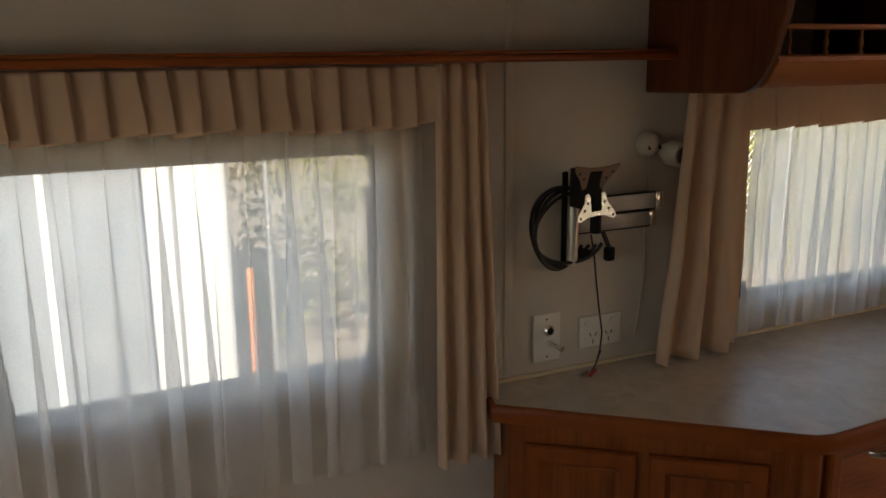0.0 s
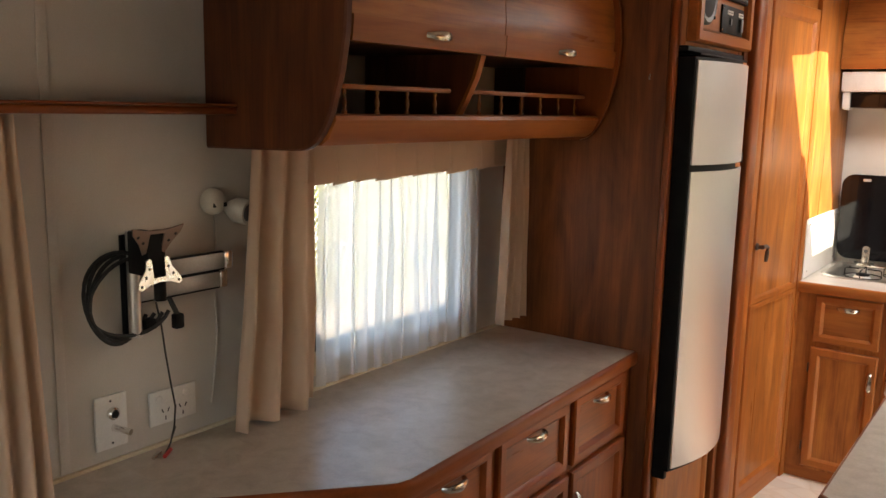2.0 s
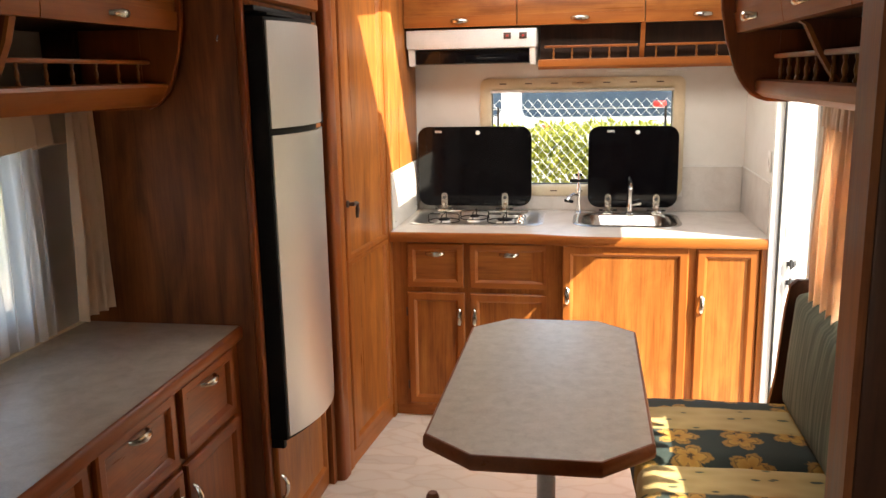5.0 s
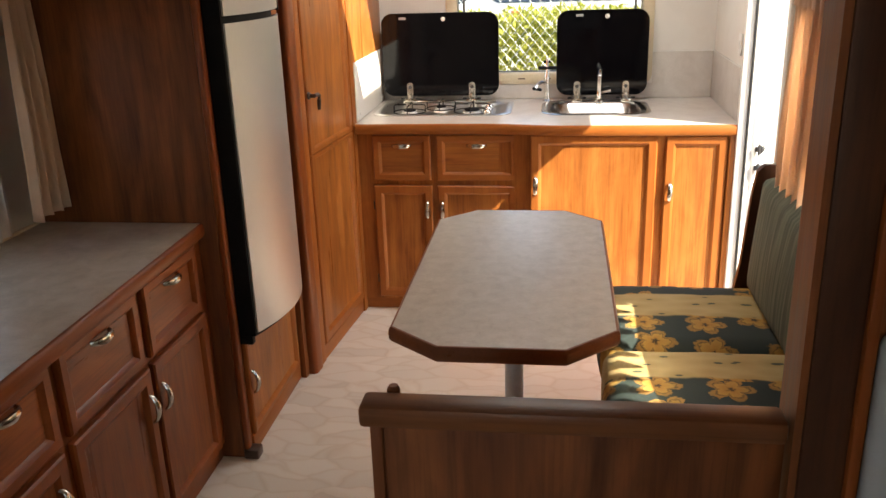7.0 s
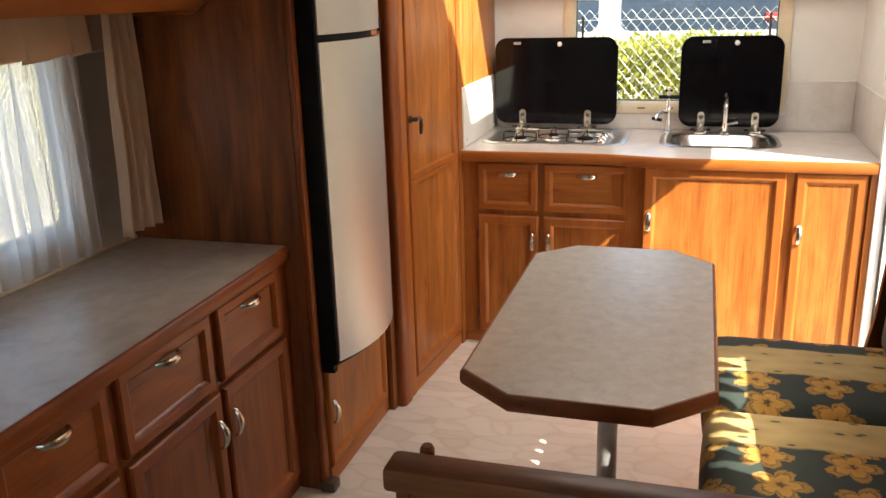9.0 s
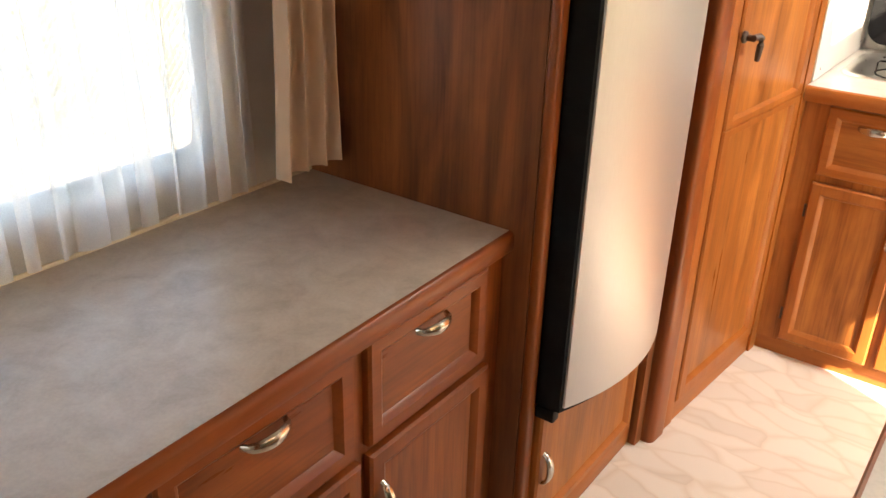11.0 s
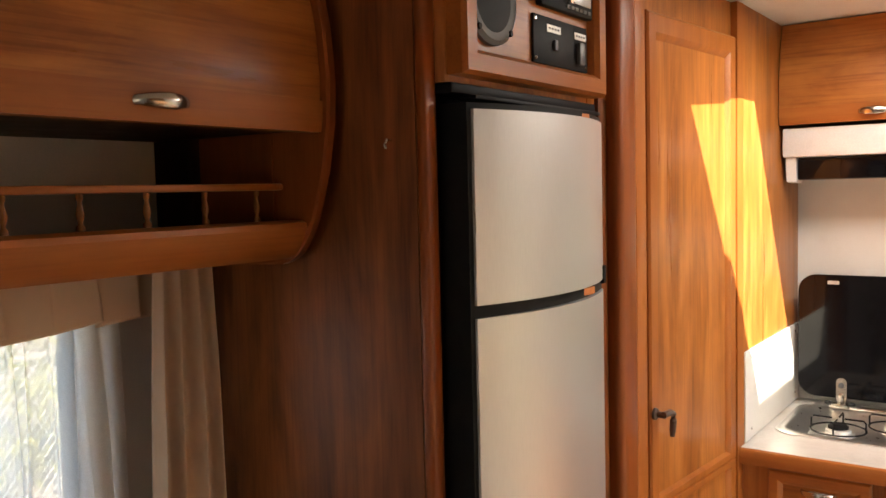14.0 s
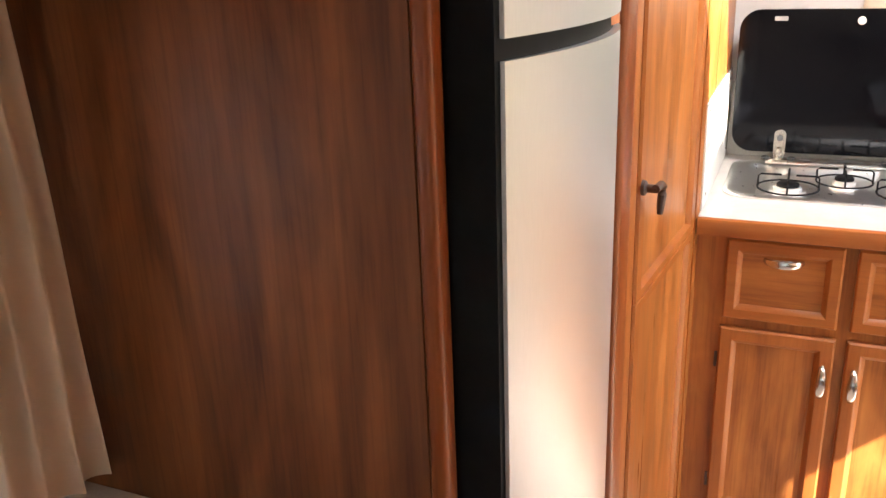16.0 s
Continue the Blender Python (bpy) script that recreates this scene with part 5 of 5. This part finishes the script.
# ---- curtains ----
def drape(name, m, u0, u1, z0, z1, d, amp, pleats, material, label, category="curtain", flare=0.0, shift=0.0, seed=1, hem=0.0, thick=0.0018, parent=None, sharp=1.0, gather=0.35, lap=0.0, knife=0.0):
    """A hanging cloth in folds. m maps (along, off the wall, up). flare: how much wider it hangs below; shift: sideways lean of the hem."""
    rnd = random.Random(seed)
    ph = [rnd.uniform(-0.5, 0.5) for _ in range(pleats + 2)]
    lean = [rnd.choice((1, 1, -1)) * rnd.uniform(0.55, 1.3) for _ in range(pleats + 2)]
    b = bmesh.new()
    nu, nz = pleats * (20 if lap else 25 if knife else 8), 22
    grid = []
    for j in range(nz + 1):
        t = j / nz
        row = []
        for i in range(nu + 1):
            s = i / nu
            k = s * pleats
            c = int(min(pleats, k))
            a = 2 * math.pi * (k + 0.35 * (ph[c] * (1 - (k - c)) + ph[min(c + 1, pleats + 1)] * (k - c)))
            w = math.sin(a)
            w = math.copysign(abs(w) ** sharp, w)
            if knife:
                # each pleat rises to a crease, then folds back under itself
                q = k - int(k) if k < pleats else 1.0
                w = (2 * q / 0.72 - 1) if q < 0.72 else 1 - 2 * (q - 0.72) / 0.28
            grow = gather + (1 - gather) * min(1, t * 1.6)
            wob = 0.5 * noise.noise((s * 5.0 + seed, t * 2.2, seed * 1.7))
            dd = d + amp * grow * (w + wob)
            width = (u1 - u0) * (1 + flare * t)
            u = u0 + (u1 - u0) * 0.5 + width * (s - 0.5) + shift * t + 0.25 * amp * math.cos(a) * grow
            bend = lean[c] * (1 - (k - c)) + lean[min(c + 1, pleats + 1)] * (k - c)
            u += lap * (u1 - u0) / pleats * bend * math.cos(a) * min(1, grow) * min(1, 6 * s, 6 * (1 - s))
            if knife:
                cut = q / 0.72 * 1.28 if q < 0.72 else 1.28 - 0.28 * (q - 0.72) / 0.28
                u += (cut - q) * knife * (u1 - u0) / pleats * (0.7 + 0.5 * ph[c]) * (0.55 + 0.45 * t)
            z = z1 + (z0 - z1) * t + (0.010 * (ph[c] + q - 0.5) * t if knife else 0.0) + (0.012 * noise.noise((s * 4 + seed * 3, 0, 0)) * t) + hem * 0.004 * math.sin(a) * t
            row.append(b.verts.new(m @ Vector((u, max(0.004, dd), z))))
        grid.append(row)
    for j in range(nz):
        for i in range(nu):
            b.faces.new((grid[j][i], grid[j][i + 1], grid[j + 1][i + 1], grid[j + 1][i]))
    bmesh.ops.recalc_face_normals(b, faces=b.faces)
    if thick:
        g = bmesh.ops.solidify(b, geom=b.faces[:], thickness=thick)
    for f in b.faces:
        f.smooth = True
    me = bpy.data.meshes.new(name)
    b.to_mesh(me)
    b.free()
    me.materials.append(material)
    ob = new(name, me)
    return tagged(ob, label, category)


drape("sheer_curtain", LEFT, -1.15, 0.13, 0.72, 1.475, 0.046, 0.016, 21, sheer, "white sheer curtain hanging over the window", seed=3, thick=0, hem=1, lap=0.46)
drape("sheer_curtain", LEFT, 1.07, 1.835, 0.862, 1.47, 0.044, 0.016, 14, sheer, "white sheer curtain over the sideboard window", seed=8, thick=0, hem=1, flare=0.03, lap=0.46)
drape("valance", LEFT, -1.5, 0.155, 1.468, 1.585, 0.078, 0.010, 31, beige_fabric, "knife-pleated beige cotton valance over the window", "valance", seed=5, gather=0.75, knife=1.0)
drape("valance", LEFT, 0.93, 1.945, 1.418, 1.545, 0.072, 0.005, 12, beige_fabric, "flat pleated beige valance under the locker", "valance", seed=6, gather=0.75, knife=0.8)
drape("curtain", LEFT, 0.146, 0.258, 0.700, 1.588, 0.078, 0.017, 3, beige_fabric, "beige cotton curtain tied to one side", seed=9, shift=0.012, lap=0.09, flare=0.38, gather=0.5)
drape("curtain", LEFT, 0.80, 1.015, 0.850, 1.528, 0.090, 0.026, 3, beige_fabric, "beige cotton curtain standing on the worktop", seed=12, flare=0.34, lap=0.09, shift=-0.035, gather=0.5)
drape("curtain", LEFT, 1.850, 1.972, 0.902, 1.540, 0.132, 0.015, 3, beige_fabric, "narrow beige curtain beside the dark panel", seed=14, flare=0.35, lap=0.09, shift=-0.01, gather=0.5)
drape("curtain", RIGHT, 2.04, 2.33, 0.83, 1.535, 0.060, 0.020, 5, beige_fabric, "beige cotton curtain beside the entry door", seed=17, flare=0.12, lap=0.09, gather=0.5)
drape("curtain", RIGHT, 0.90, 1.13, 0.80, 1.535, 0.060, 0.018, 5, beige_fabric, "beige cotton curtain over the bench", seed=19, flare=0.1, lap=0.09, gather=0.5)
# added out of view: keeps sun off the table, scallops dapple the seat
drape("curtain", RIGHT, 1.12, 2.17, 0.985, 1.50, 0.040, 0.012, 14, beige_fabric, "added out-of-view beige curtain, hem scalloped to dapple the sun", seed=21, gather=0.6, hem=9)
drape("valance", RIGHT, 0.88, 2.34, 1.43, 1.55, 0.062, 0.006, 20, beige_fabric, "gathered beige cotton valance over the bench", "valance", seed=23, sharp=0.5, gather=0.7)
cr = thing("curtain_rail", (0.05, -0.4, 1.59), "reddish cherry pelmet rail along the side wall", "curtain rail")
part("rail", B((0.001, YB + 0.01, 1.590), (0.115, 0.744, 1.607), 0.006, 3), shaded_solid_y, cr)
part("rail_lip", B((0.100, YB + 0.01, 1.6075), (0.114, 0.744, 1.614), 0.003), shaded_solid_y, cr)

# ---- wall fittings ----
def plate(name, y0, y1, z0, z1, label):
    return solid(name, B((0.001, y0, z0), (0.009, y1, z1), 0.003), white_plastic, label, "wall socket")


aer = plate("aerial_socket", 0.432, 0.508, 0.872, 0.992, "white aerial wall plate with two plugs")
part("coax_ring", lathe(bmesh.new(), (0.009, 0.472, 0.951), ((0.014, 0), (0.014, 0.008), (0.010, 0.012), (0.008, 0.011)), 18, 0), chrome, aer, "", 40)
part("coax_core", lathe(bmesh.new(), (0.018, 0.472, 0.951), ((0.008, 0), (0.008, 0.004), (0.003, 0.005)), 14, 0), black_plastic, aer, "", 40)
part("plug", tube(bmesh.new(), [(0.008, 0.474, 0.918), (0.028, 0.480, 0.916), (0.050, 0.488, 0.913)], [0.008, 0.007, 0.007], 12), chrome, aer, "metal plug in the plate", 40)
part("screw", lathe(bmesh.new(), (0.009, 0.468, 0.979), ((0.003, 0), (0.0025, 0.001)), 8, 0), grey_plastic, aer)
part("screw", lathe(bmesh.new(), (0.009, 0.470, 0.884), ((0.003, 0), (0.0025, 0.001)), 8, 0), grey_plastic, aer)
pw = plate("power_socket", 0.565, 0.69, 0.888, 0.968, "white double power point with two rocker switches")
for y in (0.588, 0.662):
    part("rocker", lathe(bmesh.new(), (0.009, y, 0.950), ((0.0085, 0), (0.0085, 0.003), (0.007, 0.004)), 16, 0), white_plastic, pw, "", 40)
for y in (0.605, 0.652):
    for dy, dz, tilt in ((-0.008, 0.006, 0.5), (0.008, 0.006, -0.5), (0.0, -0.012, 0)):
        s_ = B((0.0092, -0.0013, -0.005), (0.0099, 0.0013, 0.005))
        bmesh.ops.rotate(s_, cent=(0, 0, 0), matrix=Matrix.Rotation(tilt, 3, "X"), verts=s_.verts)
        bmesh.ops.translate(s_, verts=s_.verts, vec=(0, y + dy, 0.914 + dz))
        part("slot", s_, rubber, pw)

gunmetal = mottled("grey_anodised_aluminium", (0.27, 0.26, 0.25), (0.33, 0.32, 0.31), (0.38, 0.37, 0.36), 9.0, 0.42, 0.02)
gunmetal.node_tree.nodes["Principled BSDF"].inputs["Metallic"].default_value = 0.45
tv = thing("tv_bracket", (0.05, 0.53, 1.25), "swing-arm television wall bracket of brushed metal", "wall bracket")
part("wall_plate", B((0.001, 0.508, 1.115), (0.014, 0.552, 1.335), 0.003), black_plastic, tv, "black wall plate")
part("pivot", tube(bmesh.new(), [(0.034, 0.520, 1.115), (0.034, 0.520, 1.345)], 0.014, 16), brushed, tv, "", 40)
for arm, x0, y0, z0, z1 in (("lower_arm", 0.028, 0.530, 1.188, 1.230), ("upper_arm", 0.046, 0.545, 1.2345, 1.278)):
    a_ = part(arm, B((x0, y0, z0 + 0.003), (x0 + 0.012, 0.742, z1 - 0.003), 0.002), gunmetal, tv, "brushed aluminium swing arm")
    for zz in (z0, z1 - 0.0032):
        part("arm_edge", B((x0 + 0.001, y0, zz), (x0 + 0.0128, 0.742, zz + 0.003), 0.0006, 1), black_plastic, a_, "dark edge of the arm")
    part("elbow", B((x0 - 0.003, 0.7425, z0), (x0 + 0.016, 0.766, z1), 0.006, 3), chrome, a_, "rounded chrome elbow")
part("head_block", B((0.060, 0.490, 1.262), (0.131, 0.526, 1.352), 0.004), black_plastic, tv, "black tilting head")
part("head_column", tube(bmesh.new(), [(0.09, 0.545, 1.20), (0.09, 0.545, 1.35)], 0.013, 14), black_plastic, tv, "", 40)


def mount_plate(half, holes, zc, xx, yaw, tilt, material, label):
    """A forked zinc plate for the screen, mirrored about its middle."""
    o = half + [(-y, z) for y, z in reversed(half) if abs(y) > 1e-6]
    b = prism(bmesh.new(), [(0.508 + y, zc + z) for y, z in o], 0, xx, xx + 0.003)
    turn = Matrix.Rotation(radians(yaw), 3, "Z") @ Matrix.Rotation(radians(-tilt), 3, "Y")
    bmesh.ops.rotate(b, cent=(xx, 0.508, zc), matrix=turn, verts=b.verts)
    pl = part("mount_plate", b, material, tv, label)
    for y, z in holes:
        for side in (-1, 1):
            h = lathe(bmesh.new(), (xx + 0.003, 0.508 + side * y, zc + z), ((0.0034, 0), (0.0032, 0.0006)), 10, 0)
            bmesh.ops.rotate(h, cent=(xx, 0.508, zc), matrix=turn, verts=h.verts)
            part("hole", h, rubber, pl)
    return pl


# one zinc: brown carries the upper plate's dark reflection, pale the lower's bright one
mount_plate([(0.0, 0.025), (0.030, 0.027), (0.060, 0.034), (0.056, 0.018), (0.038, -0.004), (0.026, -0.028), (0.018, -0.024), (0.017, 0.018)],
            ((0.044, 0.014), (0.030, 0.000)), 1.336, 0.132, 0, -20, metal("zinc_dark_reflection", (0.30, 0.23, 0.19), 0.45), "zinc mounting plate, dark reflection put into its colour")
mount_plate([(0.0, -0.019), (0.028, -0.022), (0.050, -0.030), (0.058, -0.026), (0.056, -0.016), (0.034, 0.010), (0.030, 0.028), (0.022, 0.031), (0.017, 0.026), (0.016, -0.010)],
            ((0.049, -0.022), (0.036, -0.006), (0.025, 0.010)), 1.272, 0.140, 8, 6, metal("zinc_bright_reflection", (0.93, 0.92, 0.90), 0.28), "zinc mounting plate, paler colour for the light it catches")
cb = thing("cable_loop", (0.05, 0.47, 1.2), "coiled black cables hung on the bracket", "cable")
for k in range(4):
    r1, r2 = 0.080 + 0.006 * k, 0.098 - 0.005 * k
    pts = []
    for i in range(26):
        a = radians(75 + 255 * i / 25)
        pts.append((0.030 + 0.012 * math.sin(a * 2 + k) + 0.004 * k, 0.488 + 0.006 * k + r1 * math.cos(a), 1.205 + r2 * math.sin(a)))
    part("cable", tube(bmesh.new(), pts, 0.0045, 8), rubber, cb, "", 60)
part("plug", B((0.020, 0.536, 1.125), (0.048, 0.566, 1.150), 0.006), black_plastic, cb)
part("plug", B((0.032, 0.610, 1.115), (0.052, 0.634, 1.150), 0.005), black_plastic, cb)
part("plug_lead", tube(bmesh.new(), [(0.042, 0.600, 1.19), (0.043, 0.612, 1.165), (0.042, 0.622, 1.145)], 0.006, 8), rubber, cb, "", 60)
al = thing("audio_lead", (0.05, 0.56, 0.84), "thin black audio lead with red plug on the worktop", "cable")
pts = [(0.045, 0.565, 1.185), (0.040, 0.580, 1.13), (0.035, 0.592, 1.06), (0.030, 0.606, 0.99), (0.028, 0.618, 0.93), (0.03, 0.612, 0.885), (0.045, 0.590, 0.856), (0.06, 0.57, 0.845)]
part("lead", tube(bmesh.new(), pts, 0.0022, 8), rubber, al, "", 60)
part("lead", tube(bmesh.new(), [(p[0] + 0.004, p[1] - 0.004 * i, p[2]) for i, p in enumerate(pts[-3:])], 0.002, 8), rubber, al, "", 60)
part("red_plug", tube(bmesh.new(), [(0.055, 0.582, 0.845), (0.075, 0.552, 0.843)], 0.0048, 10), red_plastic, al, "red plug", 60)
part("metal_plug", tube(bmesh.new(), [(0.048, 0.560, 0.843), (0.062, 0.532, 0.842)], 0.0042, 10), chrome, al, "", 60)
for (x, y, z), nm, lab in (((0.001, 0.752, 1.388), "sensor_mount", "white round wall mount with keyhole slots"), ((0.030, 0.815, 1.366), "reading_lamp", "small white swivel reading lamp, switched off")):
    sn = solid(nm, lathe(bmesh.new(), (x, y, z), ((0.030, 0), (0.031, 0.010), (0.029, 0.020), (0.022, 0.028), (0.008, 0.031)), 24, 0) if nm == "sensor_mount" else
               tube(bmesh.new(), [(0.004, 0.795, 1.370), (0.020, 0.797, 1.369), (0.038, 0.799, 1.367), (0.062, 0.806, 1.363), (0.070, 0.808, 1.362)], [0.012, 0.020, 0.030, 0.031, 0.027], 20), beige_plastic, lab, "lamp" if nm == "reading_lamp" else "wall mount", smooth=40)
    if nm == "reading_lamp":
        part("lens", tube(bmesh.new(), [(0.0695, 0.808, 1.362), (0.074, 0.809, 1.3615)], [0.021, 0.020], 20), grey_plastic, sn, "grey lamp face", 40)
    else:
        for dy in (-0.010, 0.020):
            part("slot", B((0.026, y + dy - 0.005, z - 0.012), (0.0312, y + dy + 0.005, z - 0.002), 0.001), rubber, sn)
part("lead", tube(bmesh.new(), [(0.004, 0.760, 1.362), (0.005, 0.764, 1.28), (0.004, 0.756, 1.18), (0.006, 0.760, 1.06), (0.005, 0.748, 0.96), (0.006, 0.738, 0.90)], 0.0028, 8), beige_plastic,
     thing("lamp_wire", (0.004, 0.75, 0.9), "thin cream wire down the wallboard", "cable"), "", 60)

# ---- outside ----
GZ = -0.55
b = bmesh.new()
bmesh.ops.create_grid(b, x_segments=8, y_segments=8, size=400)
bmesh.ops.translate(b, verts=b.verts, vec=(0, 0, GZ))
solid("ground", b, dry_ground, "dry pale gravel ground round the caravan", "ground", kind="structure", smooth=0)


def chain_fence(m, length, height, label):
    """A chain-link fence: zigzag wires hooked into each other, posts and a top wire."""
    e = thing("chain_link_fence", m.translation, label, "fence")
    step, rise = 0.031, 0.036
    verts, faces = [], []
    r = 0.0017
    n = int(length / step)
    for i in range(n):
        k = int(height / rise)
        prev = None
        for j in range(k + 1):
            p = Vector((i * step + (0 if (i + j) % 2 else step * 1.06), 0.002 * (j % 2), j * rise))
            base = len(verts)
            for dx, dy in ((r, 0), (0, r), (-r, 0), (0, -r)):
                verts.append(m @ (p + Vector((dx, dy, 0))))
            if prev is not None:
                for q in range(4):
                    faces.append((prev + q, prev + (q + 1) % 4, base + (q + 1) % 4, base + q))
            prev = base
    me = bpy.data.meshes.new("wire_mesh")
    me.from_pydata([v - m.translation for v in verts], [], faces)
    me.materials.append(wire_metal)
    w = new("wire_mesh", me)
    w.parent = e
    tagged(w, "galvanised wire mesh", kind="stuff")
    for i in range(int(length / 2.4) + 1):
        b = tube(bmesh.new(), [m @ Vector((i * 2.4, 0.03, 0)), m @ Vector((i * 2.4, 0.03, height + 0.05))], 0.022, 10)
        part("post", b, wire_metal, e, "", 60)
    for z in (0.08, height * 0.5, height - 0.06):
        part("line_wire", tube(bmesh.new(), [m @ Vector((0, 0.006, z)), m @ Vector((length, 0.006, z))], 0.003, 6), wire_metal, e, "", 60)
    return e


chain_fence(pose(-1.5, 5.15, GZ, 0, 0, 0), 6.5, 1.98, "galvanised chain-link fence in front of the hedge")
chain_fence(pose(5.2, 7.0, GZ, 0, 0, -90), 6.0, 2.05, "galvanised chain-link fence beyond the entry door")
chain_fence(pose(-3.9, 0.75, GZ, 0, 0, 90), 9.0, 2.05, "galvanised chain-link fence beyond the side windows")


def hedge(name, lo, hi, count, label, seed, leaf=1.0, gaps=-0.28, uneven=0.17, leaf_mat=None, tint="yellow-green sunlit leaves"):
    """A shrub: woody stems and a crown of many small leaves with gaps and an uneven top."""
    rnd = random.Random(seed)
    lo, hi = Vector(lo), Vector(hi)
    e = thing(name, ((lo.x + hi.x) / 2, (lo.y + hi.y) / 2, lo.z), label, "hedge")
    st_ = bmesh.new()
    for i in range(12):
        x, y = rnd.uniform(lo.x, hi.x), rnd.uniform(lo.y, hi.y)
        h = (hi.z - lo.z) * rnd.uniform(0.45, 0.66)
        tube(st_, [(x, y, lo.z), (x + rnd.uniform(-.1, .1), y, lo.z + h * 0.5), (x + rnd.uniform(-.25, .25), y + rnd.uniform(-.1, .1), lo.z + h)], [0.022, 0.014, 0.005], 6)
    part("stems", st_, bronze, e, "", 60)
    verts, faces = [], []
    while len(faces) < count:
        p = Vector([rnd.uniform(a, c) for a, c in zip(lo, hi)])
        top = lo.z + (hi.z - lo.z) * (0.88 + uneven * noise.noise((p.x * 2.3, p.y * 2.3, seed)))
        if p.z > top or noise.noise(p * 3.0) < gaps:
            continue
        q = Euler((rnd.uniform(0, 6), rnd.uniform(0, 6), rnd.uniform(0, 6))).to_matrix()
        s = rnd.uniform(0.026, 0.055) * leaf
        k = len(verts)
        for c in ((-1, 0, 0), (0, -0.45, 0.12), (1, 0, 0), (0, 0.45, 0.12)):
            verts.append(p + q @ (Vector(c) * s) - LOC[e])
        faces.append((k, k + 1, k + 2, k + 3))
    me = bpy.data.meshes.new("leaves")
    me.from_pydata(verts, [], faces)
    me.materials.append(leaf_mat or leaf_green)
    ob = new("leaves", me)
    ob.parent = e
    tagged(ob, tint, kind="stuff")


hedge("hedge", (-1.2, 5.25, GZ), (4.4, 5.8, 1.47), 130000, "sunlit yellow-green hedge behind the fence", 4, 0.6, -0.35, 0.06)
hedge("hedge", (-5.6, 0.75, GZ + 0.0), (-4.2, 9.5, 1.45), 16000, "dusty olive shrubs beyond the side windows", 9, 1.0, 0.0, 0.17, leaf_olive, "dusty olive leaves")
hedge("hedge", (5.3, 1.5, GZ), (6.3, 7.0, 1.9), 6000, "leafy shrubs behind the fence by the door", 13)


def van(name, o, length, label):
    e = thing(name, o, label, "van")
    x, y, z = o
    side = [(0, 0.45), (0.1, 0.30), (length - 0.1, 0.30), (length, 0.5), (length - 0.03, 1.15), (length - 0.35, 1.3), (length - 0.85, 2.05), (length - 1.1, 2.16), (0.2, 2.18), (0.03, 2.05)]
    b, vs = loft([[(x + a, y + d, z + h) for a, h in side] for d in (0, 1.8)])
    b.faces.new(vs[0])
    b.faces.new(vs[1])
    bmesh.ops.bevel(b, geom=b.edges[:], offset=0.05, segments=2, affect="EDGES")
    part("body", b, van_white, e, "white painted body")
    for a0, a1 in ((0.35, 1.25), (1.36, 2.40), (2.61, length - 1.35)):
        wb = prism(bmesh.new(), [(x + p, z + q) for p, q in rounded((a0 + a1) / 2, 1.915, a1 - a0, 0.41, 0.09)], 1, y - 0.006, y + 0.02)
        part("side_window", wb, dark_window, e, "dark tinted side window", 40)
    for a, h in ((length - 1.62, 1.82), (2.80, 1.60)):
        part("side_lamp", B((x + a, y - 0.02, z + h - 0.035), (x + a + 0.13, y + 0.01, z + h + 0.035), 0.012), red_plastic, e, "small red side lamp")
    for a in (0.8, length - 0.85):
        w = part("wheel", lathe(bmesh.new(), (x + a, y - 0.02, z + 0.32), ((0.32, 0), (0.32, 0.2), (0.2, 0.21)), 24, 1), rubber, e, "black tyre", 40)
        part("rim", lathe(bmesh.new(), (x + a, y - 0.03, z + 0.32), ((0.19, 0), (0.18, 0.01), (0.05, 0.012)), 20, 1), silver_paint, w, "", 40)
    part("tail_lamp", B((x + 0.0, y - 0.008, z + 1.05), (x + 0.14, y + 0.05, z + 1.35), 0.01), red_plastic, e, "red tail lamp")
    return e


van("parked_van", (-1.65, 8.2, GZ), 5.5, "white van with dark windows parked past the fence")
nb = thing("neighbour_caravan", (-3.3, -2.0, GZ), "white caravan parked alongside in full sun", "caravan")
part("body", B((-5.3, -5.0, GZ + 0.12), (-3.2, 0.36, 1.95), 0.06, 3), van_white, nb, "white sheet caravan body")
# flap added for the caravan's shaded part, the shade in its blue-grey colour
canvas = mottled("shaded_blue_grey_canvas", (0.20, 0.225, 0.26), (0.25, 0.28, 0.32), (0.30, 0.33, 0.37), 5.0, 0.8)
part("shaded_side_flap", B((-3.18, -2.6, GZ + 0.05), (-3.15, -0.13, 1.55), 0.01), canvas, nb, "added flap, caravan's shaded side put into its blue-grey colour")
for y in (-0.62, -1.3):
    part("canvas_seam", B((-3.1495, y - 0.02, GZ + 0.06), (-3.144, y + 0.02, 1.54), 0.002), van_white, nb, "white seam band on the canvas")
for y in (0.04, -3.3):
    part("body_strip", B((-3.2005, y - 0.012, GZ + 0.15), (-3.188, y + 0.012, 1.85), 0.003), silver_paint, nb, "silver joint strip")
for y in (-1.6, -3.4):
    part("wheel", lathe(bmesh.new(), (-3.4, y, GZ + 0.33), ((0.33, 0), (0.33, 0.2), (0.2, 0.21)), 24, 0), rubber, nb, "black tyre", 40)
part("marker_post", tube(bmesh.new(), [(-2.30, 0.255, GZ), (-2.30, 0.255, 0.62)], 0.018, 10), orange_colour, thing("marker_post", (-2.30, 0.255, GZ), "orange marker post standing on the gravel", "post"), "", 60)
